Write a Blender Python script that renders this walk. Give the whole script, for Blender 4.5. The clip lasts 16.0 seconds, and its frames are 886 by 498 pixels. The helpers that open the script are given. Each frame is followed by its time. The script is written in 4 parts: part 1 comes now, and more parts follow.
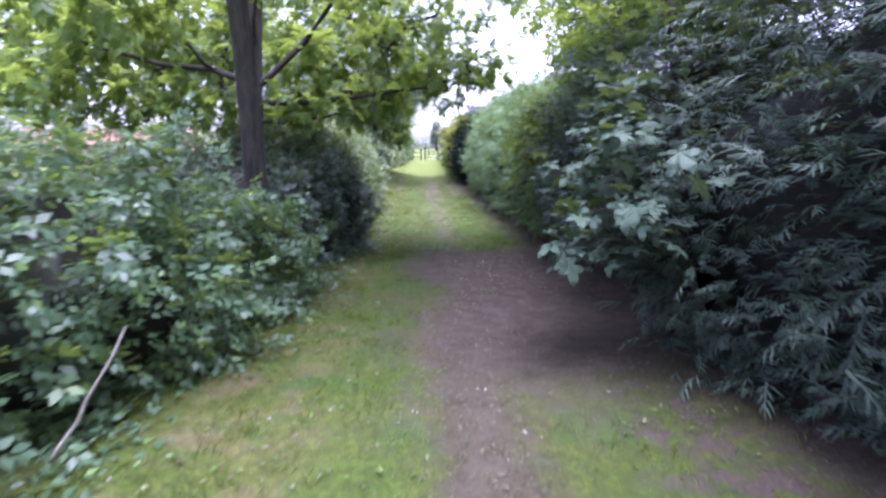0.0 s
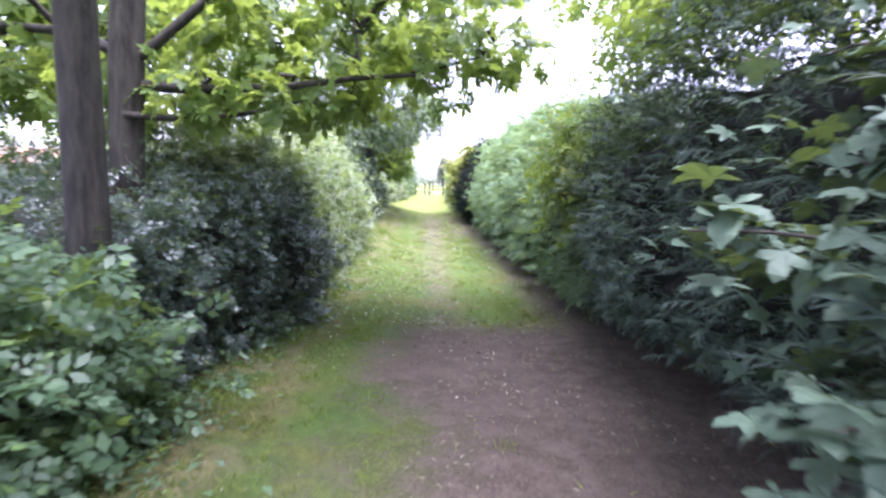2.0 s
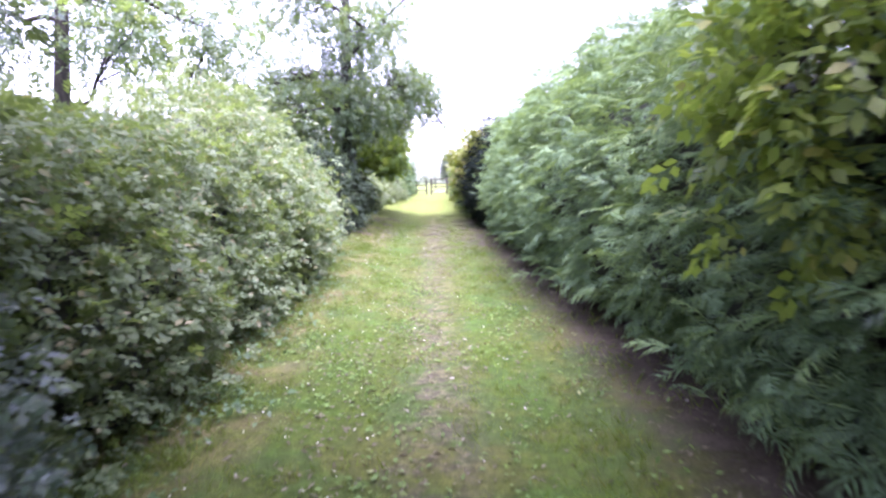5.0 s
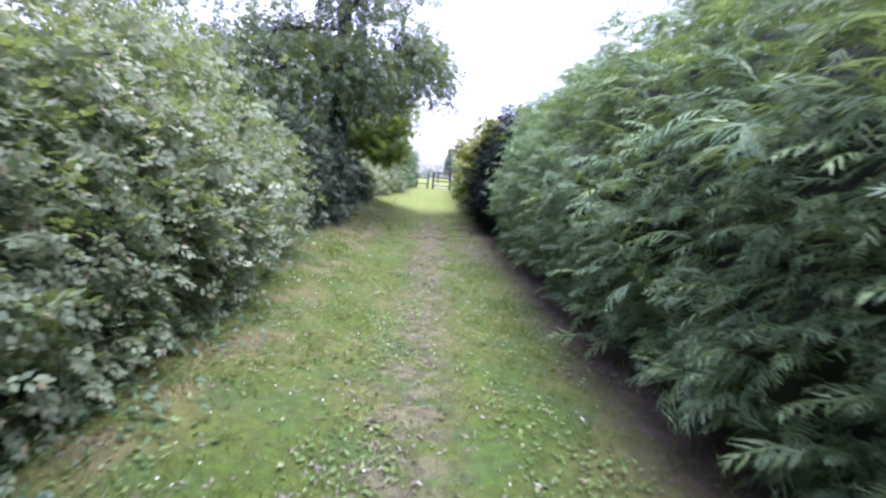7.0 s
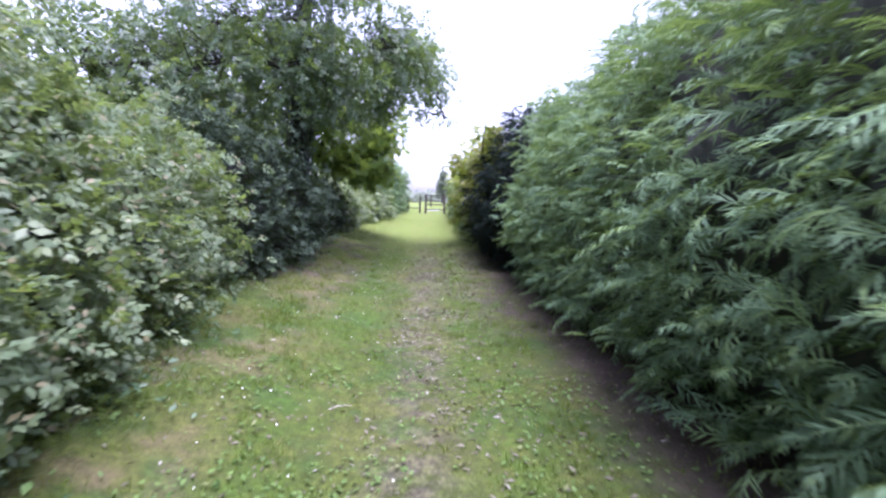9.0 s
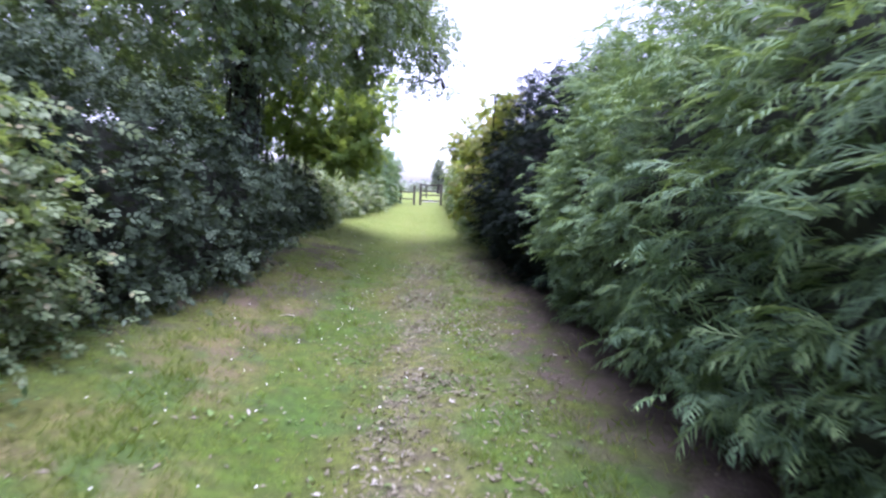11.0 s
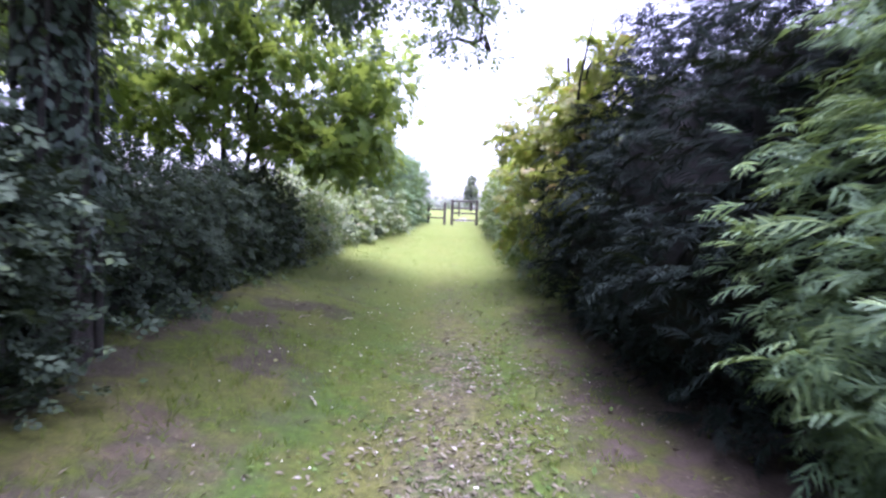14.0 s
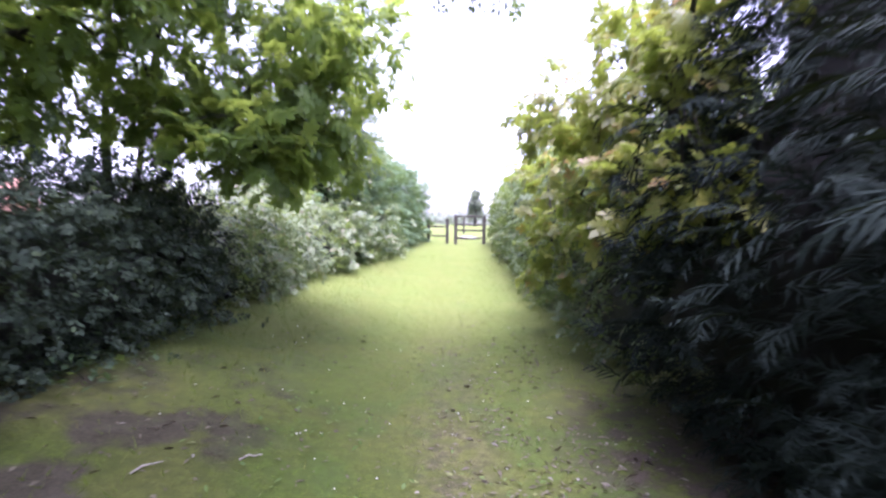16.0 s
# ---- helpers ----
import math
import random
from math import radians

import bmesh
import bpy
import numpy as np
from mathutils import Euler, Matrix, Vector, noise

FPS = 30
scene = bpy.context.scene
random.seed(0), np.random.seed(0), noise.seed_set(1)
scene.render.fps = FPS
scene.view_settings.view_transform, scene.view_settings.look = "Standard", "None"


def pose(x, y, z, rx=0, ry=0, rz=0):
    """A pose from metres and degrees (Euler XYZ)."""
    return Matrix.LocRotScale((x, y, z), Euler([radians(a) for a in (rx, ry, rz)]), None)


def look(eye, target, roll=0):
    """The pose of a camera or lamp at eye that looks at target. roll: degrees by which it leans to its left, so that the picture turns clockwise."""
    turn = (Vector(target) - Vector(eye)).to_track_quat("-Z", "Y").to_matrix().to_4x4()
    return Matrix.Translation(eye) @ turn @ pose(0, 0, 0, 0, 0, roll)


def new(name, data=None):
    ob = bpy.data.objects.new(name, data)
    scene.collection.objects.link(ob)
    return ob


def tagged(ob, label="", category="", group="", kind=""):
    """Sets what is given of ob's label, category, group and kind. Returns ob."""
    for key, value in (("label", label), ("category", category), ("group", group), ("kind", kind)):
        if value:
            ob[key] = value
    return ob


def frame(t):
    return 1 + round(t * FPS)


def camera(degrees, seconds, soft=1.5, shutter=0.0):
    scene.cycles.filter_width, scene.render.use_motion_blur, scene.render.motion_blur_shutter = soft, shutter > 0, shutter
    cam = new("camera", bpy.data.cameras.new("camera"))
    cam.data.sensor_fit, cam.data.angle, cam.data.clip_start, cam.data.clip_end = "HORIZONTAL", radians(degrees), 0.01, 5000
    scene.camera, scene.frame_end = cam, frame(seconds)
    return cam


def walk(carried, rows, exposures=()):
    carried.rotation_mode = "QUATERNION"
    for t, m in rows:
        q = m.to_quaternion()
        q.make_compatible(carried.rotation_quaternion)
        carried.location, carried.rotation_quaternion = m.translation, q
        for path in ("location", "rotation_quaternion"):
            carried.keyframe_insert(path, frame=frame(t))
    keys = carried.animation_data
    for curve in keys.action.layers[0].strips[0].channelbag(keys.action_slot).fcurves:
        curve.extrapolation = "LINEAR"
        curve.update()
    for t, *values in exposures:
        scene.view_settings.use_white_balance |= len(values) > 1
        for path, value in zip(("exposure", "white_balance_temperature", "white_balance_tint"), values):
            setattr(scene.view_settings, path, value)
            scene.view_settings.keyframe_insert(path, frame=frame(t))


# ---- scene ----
# the ground dips gently and rises to the gate
def ground_z(y):
    if y < 0:
        return -0.04 * y * math.exp(y / 12)
    if y < 46:
        far = min(max((y - 28) / 14, 0), 1)
        return -0.04 * y + 0.0012 * y * y - 0.10 * far * far * (3 - 2 * far)
    return 0.60 + 0.004 * min(y - 46, 200)


def bank(x, y):
    """The verge rises a little towards the planting."""
    x, y = np.asarray(x, float), np.asarray(y, float)
    on = np.clip((y - 11) / 5, 0, 1) * np.clip((50 - y) / 6, 0, 1)
    return 0.30 * on * np.clip((-x - 0.5) / 1.9, 0, 1) ** 1.2


# ---- camera ----
cam = camera(78, 16.0, soft=2.45, shutter=0.5)
PATH = [
    (0.0, -0.500, 0.000, 1.450, 79.52, 0.00, -2.46),
    (0.5, -0.432, 0.750, 1.421, 81.89, 0.30, -4.27),
    (1.0, -0.365, 1.500, 1.393, 82.10, 0.20, -2.73),
    (1.5, -0.302, 2.250, 1.366, 81.07, 0.00, -5.68),
    (2.0, -0.242, 3.000, 1.341, 83.25, -2.20, -1.71),
    (2.5, -0.184, 3.750, 1.317, 82.86, -0.80, -4.95),
    (3.0, -0.131, 4.500, 1.294, 79.79, -0.10, -4.91),
    (5.5, -0.000, 8.250, 1.202, 83.57, 0.70, 0.21),
    (6.0, -0.000, 9.000, 1.187, 83.61, -2.50, -0.08),
    (6.5, -0.000, 9.750, 1.174, 84.10, 0.30, 0.03),
    (7.0, -0.000, 10.500, 1.162, 82.63, -4.70, -0.95),
    (7.5, -0.000, 11.250, 1.152, 84.86, -2.10, 0.10),
    (8.0, -0.000, 12.000, 1.143, 86.65, -5.40, -2.56),
    (8.5, -0.000, 12.750, 1.135, 85.03, -0.70, -0.76),
    (9.0, -0.000, 13.500, 1.129, 85.09, -2.00, -1.74),
    (9.5, -0.000, 14.250, 1.124, 83.90, -0.60, -0.03),
    (12.0, -0.000, 18.000, 1.119, 84.79, -2.40, -4.03),
    (12.5, -0.000, 18.750, 1.122, 85.37, 1.60, -1.09),
    (13.0, -0.000, 19.500, 1.126, 83.45, 1.50, -1.31),
    (13.5, -0.000, 20.250, 1.132, 87.01, 1.30, 2.28),
    (14.0, -0.000, 21.000, 1.139, 85.76, -2.10, 1.04),
    (14.5, -0.000, 21.750, 1.148, 83.83, 0.70, 1.32),
    (15.0, -0.000, 22.500, 1.157, 85.48, 0.90, 0.98),
    (15.5, -0.000, 23.250, 1.169, 90.51, -1.40, 1.13),
    (16.0, -0.000, 24.000, 1.181, 87.38, -0.90, 1.43),
]
walk(cam, [(t, pose(x, y, z, rx, ry, rz)) for t, x, y, z, rx, ry, rz in PATH],
     exposures=[(0.0, 2.3, 5250, 46), (0.5, 2.55, 5250, 46), (1.0, 2.7, 5300, 46), (2.0, 3.05, 5500, 42), (3.0, 3.15, 5700, 42), (5.5, 2.7, 5450, 50), (6.5, 2.25, 5300, 48),
                (9.5, 2.05, 5350, 40), (12.0, 2.1, 5350, 41), (14.0, 2.35, 5350, 48), (15.5, 2.55, 5400, 51), (16.0, 2.5, 5450, 50)])

# ---- light: a bright overcast sky ----
world = bpy.data.worlds.new("overcast_sky")
scene.world = world
world.use_nodes = True
wn, wl = world.node_tree.nodes, world.node_tree.links
sky = wn.new("ShaderNodeTexSky")
sky.sky_type = "NISHITA"
sky.sun_disc = False
sky.sun_elevation, sky.sun_rotation = radians(79), radians(148)
sky.air_density, sky.dust_density, sky.ozone_density = 1.0, 3.0, 1.0
pale = wn.new("ShaderNodeHueSaturation")
pale.inputs["Saturation"].default_value = 0.35
wl.new(sky.outputs["Color"], pale.inputs["Color"])
wl.new(pale.outputs["Color"], wn["Background"].inputs["Color"])
wn["Background"].inputs["Strength"].default_value = 0.15
sun = new("sun", bpy.data.lights.new("sun", "SUN"))
sun.data.energy, sun.data.angle, sun.data.color = 2.6, radians(40), (1.0, 0.97, 0.91)
sun.matrix_world = look((1.3, -2.1, 12.5), (0, 0, 0))
scene.view_settings.exposure = 0.0


# ---- materials ----
def material(name):
    m = bpy.data.materials.new(name)
    m.use_nodes = True
    n, l = m.node_tree.nodes, m.node_tree.links
    return m, n, l, n["Principled BSDF"]


def mixed(n, l, fac, a, b, blend="MIX"):
    mx = n.new("ShaderNodeMix")
    mx.data_type, mx.blend_type = "RGBA", blend
    for sock, v in ((mx.inputs[0], fac), (mx.inputs[6], a), (mx.inputs[7], b)):
        if hasattr(v, "links"):
            l.new(v, sock)
        elif isinstance(v, tuple):
            sock.default_value = (*v, 1)
        else:
            sock.default_value = v
    return mx.outputs[2]


def noise_tex(n, l, scale, detail=3, rough=0.6, coords=None):
    t = n.new("ShaderNodeTexNoise")
    t.inputs["Scale"].default_value, t.inputs["Detail"].default_value, t.inputs["Roughness"].default_value = scale, detail, rough
    if coords is None:
        g = n.new("ShaderNodeNewGeometry")
        coords = g.outputs["Position"]
    l.new(coords, t.inputs["Vector"])
    return t.outputs["Fac"]


def ramp(n, l, value, lo, hi):
    r = n.new("ShaderNodeMapRange")
    r.inputs["From Min"].default_value, r.inputs["From Max"].default_value = lo, hi
    r.interpolation_type = "SMOOTHSTEP"
    l.new(value, r.inputs["Value"])
    return r.outputs["Result"]


def leaf_material(name, dark, light, odd=None, gloss=0.45, through_light=0.3, glow=(0.35, 0.5, 0.05), patch=1.3, single=False, sheen=0.5):
    """Leaves: each one its own shade, drifting in patches, and thin enough to let light through."""
    m, n, l, b = material(name)
    g = n.new("ShaderNodeNewGeometry")
    own = n.new("ShaderNodeObjectInfo").outputs["Random"] if single else g.outputs["Random Per Island"]
    col = mixed(n, l, own, dark, light)
    p = ramp(n, l, noise_tex(n, l, patch, 2), 0.35, 0.7)
    col = mixed(n, l, p, col, mixed(n, l, 0.5, col, light))
    if odd:
        mul = n.new("ShaderNodeMath")
        mul.operation = "MULTIPLY"
        mul.inputs[1].default_value = 7.31
        fr = n.new("ShaderNodeMath")
        fr.operation = "FRACT"
        l.new(own, mul.inputs[0])
        l.new(mul.outputs[0], fr.inputs[0])
        col = mixed(n, l, ramp(n, l, fr.outputs[0], 0.88, 0.97), col, odd)
    fine = noise_tex(n, l, 60, 2)
    col = mixed(n, l, ramp(n, l, fine, 0.3, 0.75), mixed(n, l, 0.25, col, (0.02, 0.03, 0.015)), col)
    l.new(col, b.inputs["Base Color"])
    b.inputs["Roughness"].default_value = gloss
    b.inputs["Specular IOR Level"].default_value = sheen
    tr = n.new("ShaderNodeBsdfTranslucent")
    l.new(mixed(n, l, 0.5, col, glow), tr.inputs["Color"])
    ms = n.new("ShaderNodeMixShader")
    ms.inputs[0].default_value = through_light
    l.new(b.outputs[0], ms.inputs[1])
    l.new(tr.outputs[0], ms.inputs[2])
    l.new(ms.outputs[0], n["Material Output"].inputs["Surface"])
    return m


def plain_material(name, dark, light, scale=8.0, rough=0.85, bump=0.4, stretch=(1, 1, 1)):
    m, n, l, b = material(name)
    g = n.new("ShaderNodeNewGeometry")
    mp = n.new("ShaderNodeMapping")
    mp.inputs["Scale"].default_value = stretch
    l.new(g.outputs["Position"], mp.inputs["Vector"])
    a = noise_tex(n, l, scale, 5, 0.65, mp.outputs["Vector"])
    c = noise_tex(n, l, scale * 0.13, 2, 0.5, mp.outputs["Vector"])
    col = mixed(n, l, ramp(n, l, a, 0.3, 0.7), dark, light)
    col = mixed(n, l, ramp(n, l, c, 0.35, 0.75), col, mixed(n, l, 0.5, col, dark))
    l.new(col, b.inputs["Base Color"])
    b.inputs["Roughness"].default_value = rough
    bp = n.new("ShaderNodeBump")
    bp.inputs["Strength"].default_value, bp.inputs["Distance"].default_value = bump, 0.02
    l.new(a, bp.inputs["Height"])
    l.new(bp.outputs["Normal"], b.inputs["Normal"])
    return m


LEAF_HORNBEAM = leaf_material("hornbeam_leaves", (0.062, 0.100, 0.049), (0.136, 0.182, 0.090), (0.20, 0.18, 0.10), gloss=0.55, sheen=0.25)
LEAF_PALE = leaf_material("hawthorn_leaves", (0.085, 0.135, 0.062), (0.20, 0.245, 0.125), (0.27, 0.25, 0.16), sheen=0.3)
LEAF_NETTLE = leaf_material("bramble_leaves", (0.028, 0.066, 0.034), (0.075, 0.135, 0.066), (0.11, 0.19, 0.055), sheen=0.35)
LEAF_WEED = leaf_material("clover_leaves", (0.045, 0.095, 0.022), (0.115, 0.185, 0.050), (0.19, 0.21, 0.09), gloss=0.55, through_light=0.2, sheen=0.15)
LEAF_HOLLY = leaf_material("dark_privet_leaves", (0.022, 0.045, 0.034), (0.06, 0.095, 0.07), (0.11, 0.16, 0.06), gloss=0.4, through_light=0.12)
# darkened green that carries the shade under the oak
LEAF_SHADED_HEDGE = leaf_material("shaded_hedge_leaves", (0.018, 0.033, 0.020), (0.045, 0.068, 0.040), (0.06, 0.09, 0.04), gloss=0.65, through_light=0.04, sheen=0.12)
LEAF_MAPLE = leaf_material("maple_leaves", (0.05, 0.11, 0.025), (0.14, 0.23, 0.05), gloss=0.45, through_light=0.55, glow=(0.46, 0.58, 0.07), sheen=0.3)
LEAF_HAZEL = leaf_material("hazel_leaves", (0.10, 0.17, 0.03), (0.22, 0.29, 0.05), (0.30, 0.30, 0.06), through_light=0.45)
LEAF_OAK = leaf_material("oak_leaves", (0.035, 0.075, 0.035), (0.10, 0.15, 0.075), through_light=0.3)
LEAF_IVY = leaf_material("ivy_leaves", (0.02, 0.042, 0.028), (0.06, 0.10, 0.06), gloss=0.5, through_light=0.1)
LEAF_CYPRESS = leaf_material("cypress_sprays", (0.047, 0.098, 0.055), (0.148, 0.242, 0.122), (0.19, 0.29, 0.11), gloss=0.6, through_light=0.2, patch=0.9, sheen=0.22)
LEAF_CYPRESS_PALE = leaf_material("pale_cypress_sprays", (0.075, 0.15, 0.062), (0.20, 0.30, 0.12), gloss=0.55, through_light=0.25, sheen=0.22)
LEAF_YEW = leaf_material("dark_yew_sprays", (0.016, 0.032, 0.024), (0.044, 0.072, 0.053), gloss=0.6, through_light=0.06, sheen=0.25)
LEAF_YEW_PALE = leaf_material("pale_yew_sprays", (0.038, 0.070, 0.050), (0.088, 0.138, 0.095), gloss=0.5, through_light=0.15, sheen=0.25)
# yew again, darkened: the far hedge's deep shade is in this colour
LEAF_SHADED_YEW = leaf_material("shaded_yew_sprays", (0.006, 0.011, 0.010), (0.016, 0.026, 0.022), gloss=0.7, through_light=0.01, sheen=0.06)
LEAF_SYC = leaf_material("sycamore_leaves", (0.026, 0.054, 0.034), (0.072, 0.112, 0.072), gloss=0.55, through_light=0.12, single=True, sheen=0.18)
LEAF_GOLD = leaf_material("turning_maple_leaves", (0.16, 0.20, 0.04), (0.30, 0.30, 0.06), (0.32, 0.17, 0.05), through_light=0.45)
# pale because distance haze is put into the leaf colour
LEAF_FAR_HAZED = leaf_material("hazed_far_leaves", (0.15, 0.18, 0.15), (0.26, 0.29, 0.24), patch=0.2)
BARK = plain_material("grey_brown_bark", (0.009, 0.008, 0.006), (0.048, 0.043, 0.032), 16, 0.95, 1.0, (1, 1, 0.22))
TWIG = plain_material("dark_twigs", (0.012, 0.014, 0.010), (0.04, 0.036, 0.026), 20, 0.95, 0.3)
# core colour holds the shade seen between a hedge's leaves
SHADE = plain_material("hedge_inner_shade", (0.012, 0.017, 0.011), (0.034, 0.038, 0.025), 9, 1.0, 0.6)
# darker copy for the evergreens, with deeper shade painted in
DEEP_SHADE = plain_material("evergreen_inner_shade", (0.004, 0.005, 0.004), (0.013, 0.014, 0.011), 9, 1.0, 0.6)
WOOD = plain_material("weathered_post_wood", (0.035, 0.03, 0.025), (0.09, 0.08, 0.065), 18, 0.9, 0.5, (1, 1, 0.2))
DEADWOOD = plain_material("bleached_dead_wood", (0.25, 0.23, 0.19), (0.45, 0.42, 0.36), 25, 0.9, 0.4)
TILE = plain_material("orange_brown_roof_tiles", (0.17, 0.085, 0.06), (0.29, 0.15, 0.10), 4, 0.85, 0.5)
PAINT = plain_material("white_house_paint", (0.62, 0.62, 0.60), (0.8, 0.8, 0.78), 3, 0.6, 0.1)
GLASSY = plain_material("dark_window_glass", (0.02, 0.025, 0.03), (0.04, 0.045, 0.05), 2, 0.08, 0.0)
PETAL = plain_material("white_petals", (0.6, 0.6, 0.55), (0.8, 0.8, 0.75), 80, 0.8, 0.1)
CHALK = plain_material("pale_gravel", (0.34, 0.33, 0.30), (0.5, 0.49, 0.45), 12, 0.95, 0.5)
LITTER = leaf_material("fallen_leaves", (0.066, 0.060, 0.036), (0.155, 0.143, 0.098), (0.30, 0.29, 0.25), gloss=0.65, through_light=0.1, glow=(0.3, 0.2, 0.1), sheen=0.2)
GRASS = leaf_material("grass_blades", (0.038, 0.076, 0.011), (0.118, 0.176, 0.026), (0.20, 0.18, 0.06), gloss=0.6, through_light=0.35, glow=(0.35, 0.45, 0.06), patch=0.8, sheen=0.12)


def ground_material():
    m, n, l, b = material("trodden_grass_and_earth")
    g = n.new("ShaderNodeNewGeometry")
    sep = n.new("ShaderNodeSeparateXYZ")
    l.new(g.outputs["Position"], sep.inputs[0])
    x, y = sep.outputs[0], sep.outputs[1]

    def math_node(op, a, c=0.0):
        k = n.new("ShaderNodeMath")
        k.operation = op
        for s, v in ((k.inputs[0], a), (k.inputs[1], c)):
            if isinstance(v, float):
                s.default_value = v
            else:
                l.new(v, s)
        return k.outputs[0]

    fine = noise_tex(n, l, 55, 4, 0.7)
    mid = noise_tex(n, l, 5.5, 4, 0.65)
    big = noise_tex(n, l, 0.9, 3, 0.55)
    wobble = math_node("MULTIPLY", math_node("SUBTRACT", mid, 0.5), 1.5)
    grass = mixed(n, l, ramp(n, l, fine, 0.3, 0.7), (0.028, 0.050, 0.008), (0.080, 0.112, 0.018))
    grass = mixed(n, l, ramp(n, l, big, 0.35, 0.7), grass, mixed(n, l, 0.45, grass, (0.135, 0.118, 0.045)))
    green = noise_tex(n, l, 1.9, 3, 0.6)
    grass = mixed(n, l, ramp(n, l, green, 0.48, 0.62), grass, mixed(n, l, 0.7, grass, (0.042, 0.082, 0.02)))
    # greener strips either side of the trodden line
    strip = math_node("SUBTRACT", 1.0, ramp(n, l, math_node("ABSOLUTE", math_node("SUBTRACT", math_node("ABSOLUTE", math_node("ADD", x, 0.12)), 0.72)), 0.12, 0.42))
    grass = mixed(n, l, math_node("MULTIPLY", strip, ramp(n, l, mid, 0.35, 0.6)), grass, mixed(n, l, 0.6, grass, (0.048, 0.094, 0.012)))
    clod = noise_tex(n, l, 14, 3, 0.6)
    grass = mixed(n, l, ramp(n, l, clod, 0.42, 0.62), mixed(n, l, 0.38, grass, (0.022, 0.026, 0.012)), grass)
    earth = mixed(n, l, ramp(n, l, fine, 0.3, 0.72), (0.025, 0.021, 0.015), (0.074, 0.060, 0.045))
    earth = mixed(n, l, ramp(n, l, mid, 0.35, 0.7), earth, mixed(n, l, 0.35, earth, (0.115, 0.096, 0.078)))
    # dry pale thatch over the earth past the first trees
    earth = mixed(n, l, math_node("MULTIPLY", math_node("MULTIPLY", ramp(n, l, y, 9.0, 11.0), ramp(n, l, clod, 0.4, 0.6)), math_node("SUBTRACT", 1.0, ramp(n, l, math_node("ABSOLUTE", x), 0.5, 0.9))), earth, mixed(n, l, ramp(n, l, fine, 0.35, 0.7), (0.075, 0.068, 0.040), (0.17, 0.155, 0.095)))
    # the bare stretch under the first trees, the worn line down the middle, the bare foot of the hedges
    ax = math_node("ABSOLUTE", math_node("ADD", math_node("SUBTRACT", x, 0.02), math_node("MULTIPLY", wobble, 0.35)))
    line = math_node("SUBTRACT", 1.0, ramp(n, l, ax, 0.05, 0.42))
    worn = math_node("MULTIPLY", line, ramp(n, l, mid, 0.36, 0.62))
    fade = math_node("SUBTRACT", 1.0, ramp(n, l, y, 25.0, 33.0))
    worn = math_node("MULTIPLY", math_node("MULTIPLY", worn, fade), 0.75)
    yy = math_node("ADD", y, math_node("MULTIPLY", wobble, 1.2))
    bare = math_node("MULTIPLY", ramp(n, l, yy, 2.0, 4.2), math_node("SUBTRACT", 1.0, ramp(n, l, yy, 8.6, 9.8)))
    xx = math_node("ADD", x, math_node("MULTIPLY", wobble, 0.5))
    trail = math_node("SUBTRACT", 1.0, ramp(n, l, math_node("ABSOLUTE", math_node("ADD", math_node("ADD", x, 0.18), math_node("MULTIPLY", wobble, 0.3))), 0.12, 0.42))
    trail = math_node("MULTIPLY", trail, math_node("SUBTRACT", 1.0, ramp(n, l, y, 5.0, 7.0)))
    bx = math_node("ADD", x, math_node("ADD", math_node("MULTIPLY", wobble, 0.9), math_node("MULTIPLY", math_node("SUBTRACT", big, 0.5), 1.6)))
    bare = math_node("MULTIPLY", math_node("MULTIPLY", bare, ramp(n, l, bx, -1.1, -0.1)), math_node("SUBTRACT", 1.0, ramp(n, l, x, 3.2, 4.2)))
    bare = math_node("MAXIMUM", bare, math_node("MULTIPLY", trail, 0.85))
    right = math_node("MAXIMUM", ramp(n, l, xx, 1.0, 1.65), math_node("MULTIPLY", math_node("MULTIPLY", ramp(n, l, xx, 0.35, 0.95), ramp(n, l, mid, 0.36, 0.6)), math_node("SUBTRACT", 1.0, ramp(n, l, y, 3.5, 5.0))))
    right = math_node("MAXIMUM", right, math_node("MULTIPLY", math_node("MULTIPLY", ramp(n, l, xx, 0.5, 1.2), ramp(n, l, mid, 0.36, 0.58)), ramp(n, l, yy, 18.0, 21.0)))
    left = math_node("SUBTRACT", 1.0, ramp(n, l, math_node("ADD", x, wobble), -3.3, -2.2))
    # a bare patch beside the ivied tree
    px = math_node("ABSOLUTE", math_node("ADD", x, 1.9))
    py = math_node("ABSOLUTE", math_node("SUBTRACT", y, 24.4))
    spot = math_node("MULTIPLY", math_node("SUBTRACT", 1.0, ramp(n, l, math_node("ADD", px, math_node("MULTIPLY", wobble, 0.8)), 0.4, 1.1)),
                     math_node("SUBTRACT", 1.0, ramp(n, l, math_node("ADD", py, math_node("MULTIPLY", wobble, 2.6)), 2.6, 4.6)))
    shut = math_node("SUBTRACT", 1.0, ramp(n, l, y, 27.0, 30.0))
    within = math_node("MULTIPLY", math_node("SUBTRACT", 1.0, ramp(n, l, x, 3.2, 4.2)), ramp(n, l, x, -4.6, -3.4))
    shut = math_node("MULTIPLY", shut, within)
    edge = math_node("MULTIPLY", math_node("MAXIMUM", right, math_node("MULTIPLY", left, 0.75)), shut)
    amount = math_node("MAXIMUM", math_node("MAXIMUM", worn, bare), math_node("MAXIMUM", edge, math_node("MULTIPLY", spot, math_node("MULTIPLY", ramp(n, l, green, 0.44, 0.58), 0.85))))
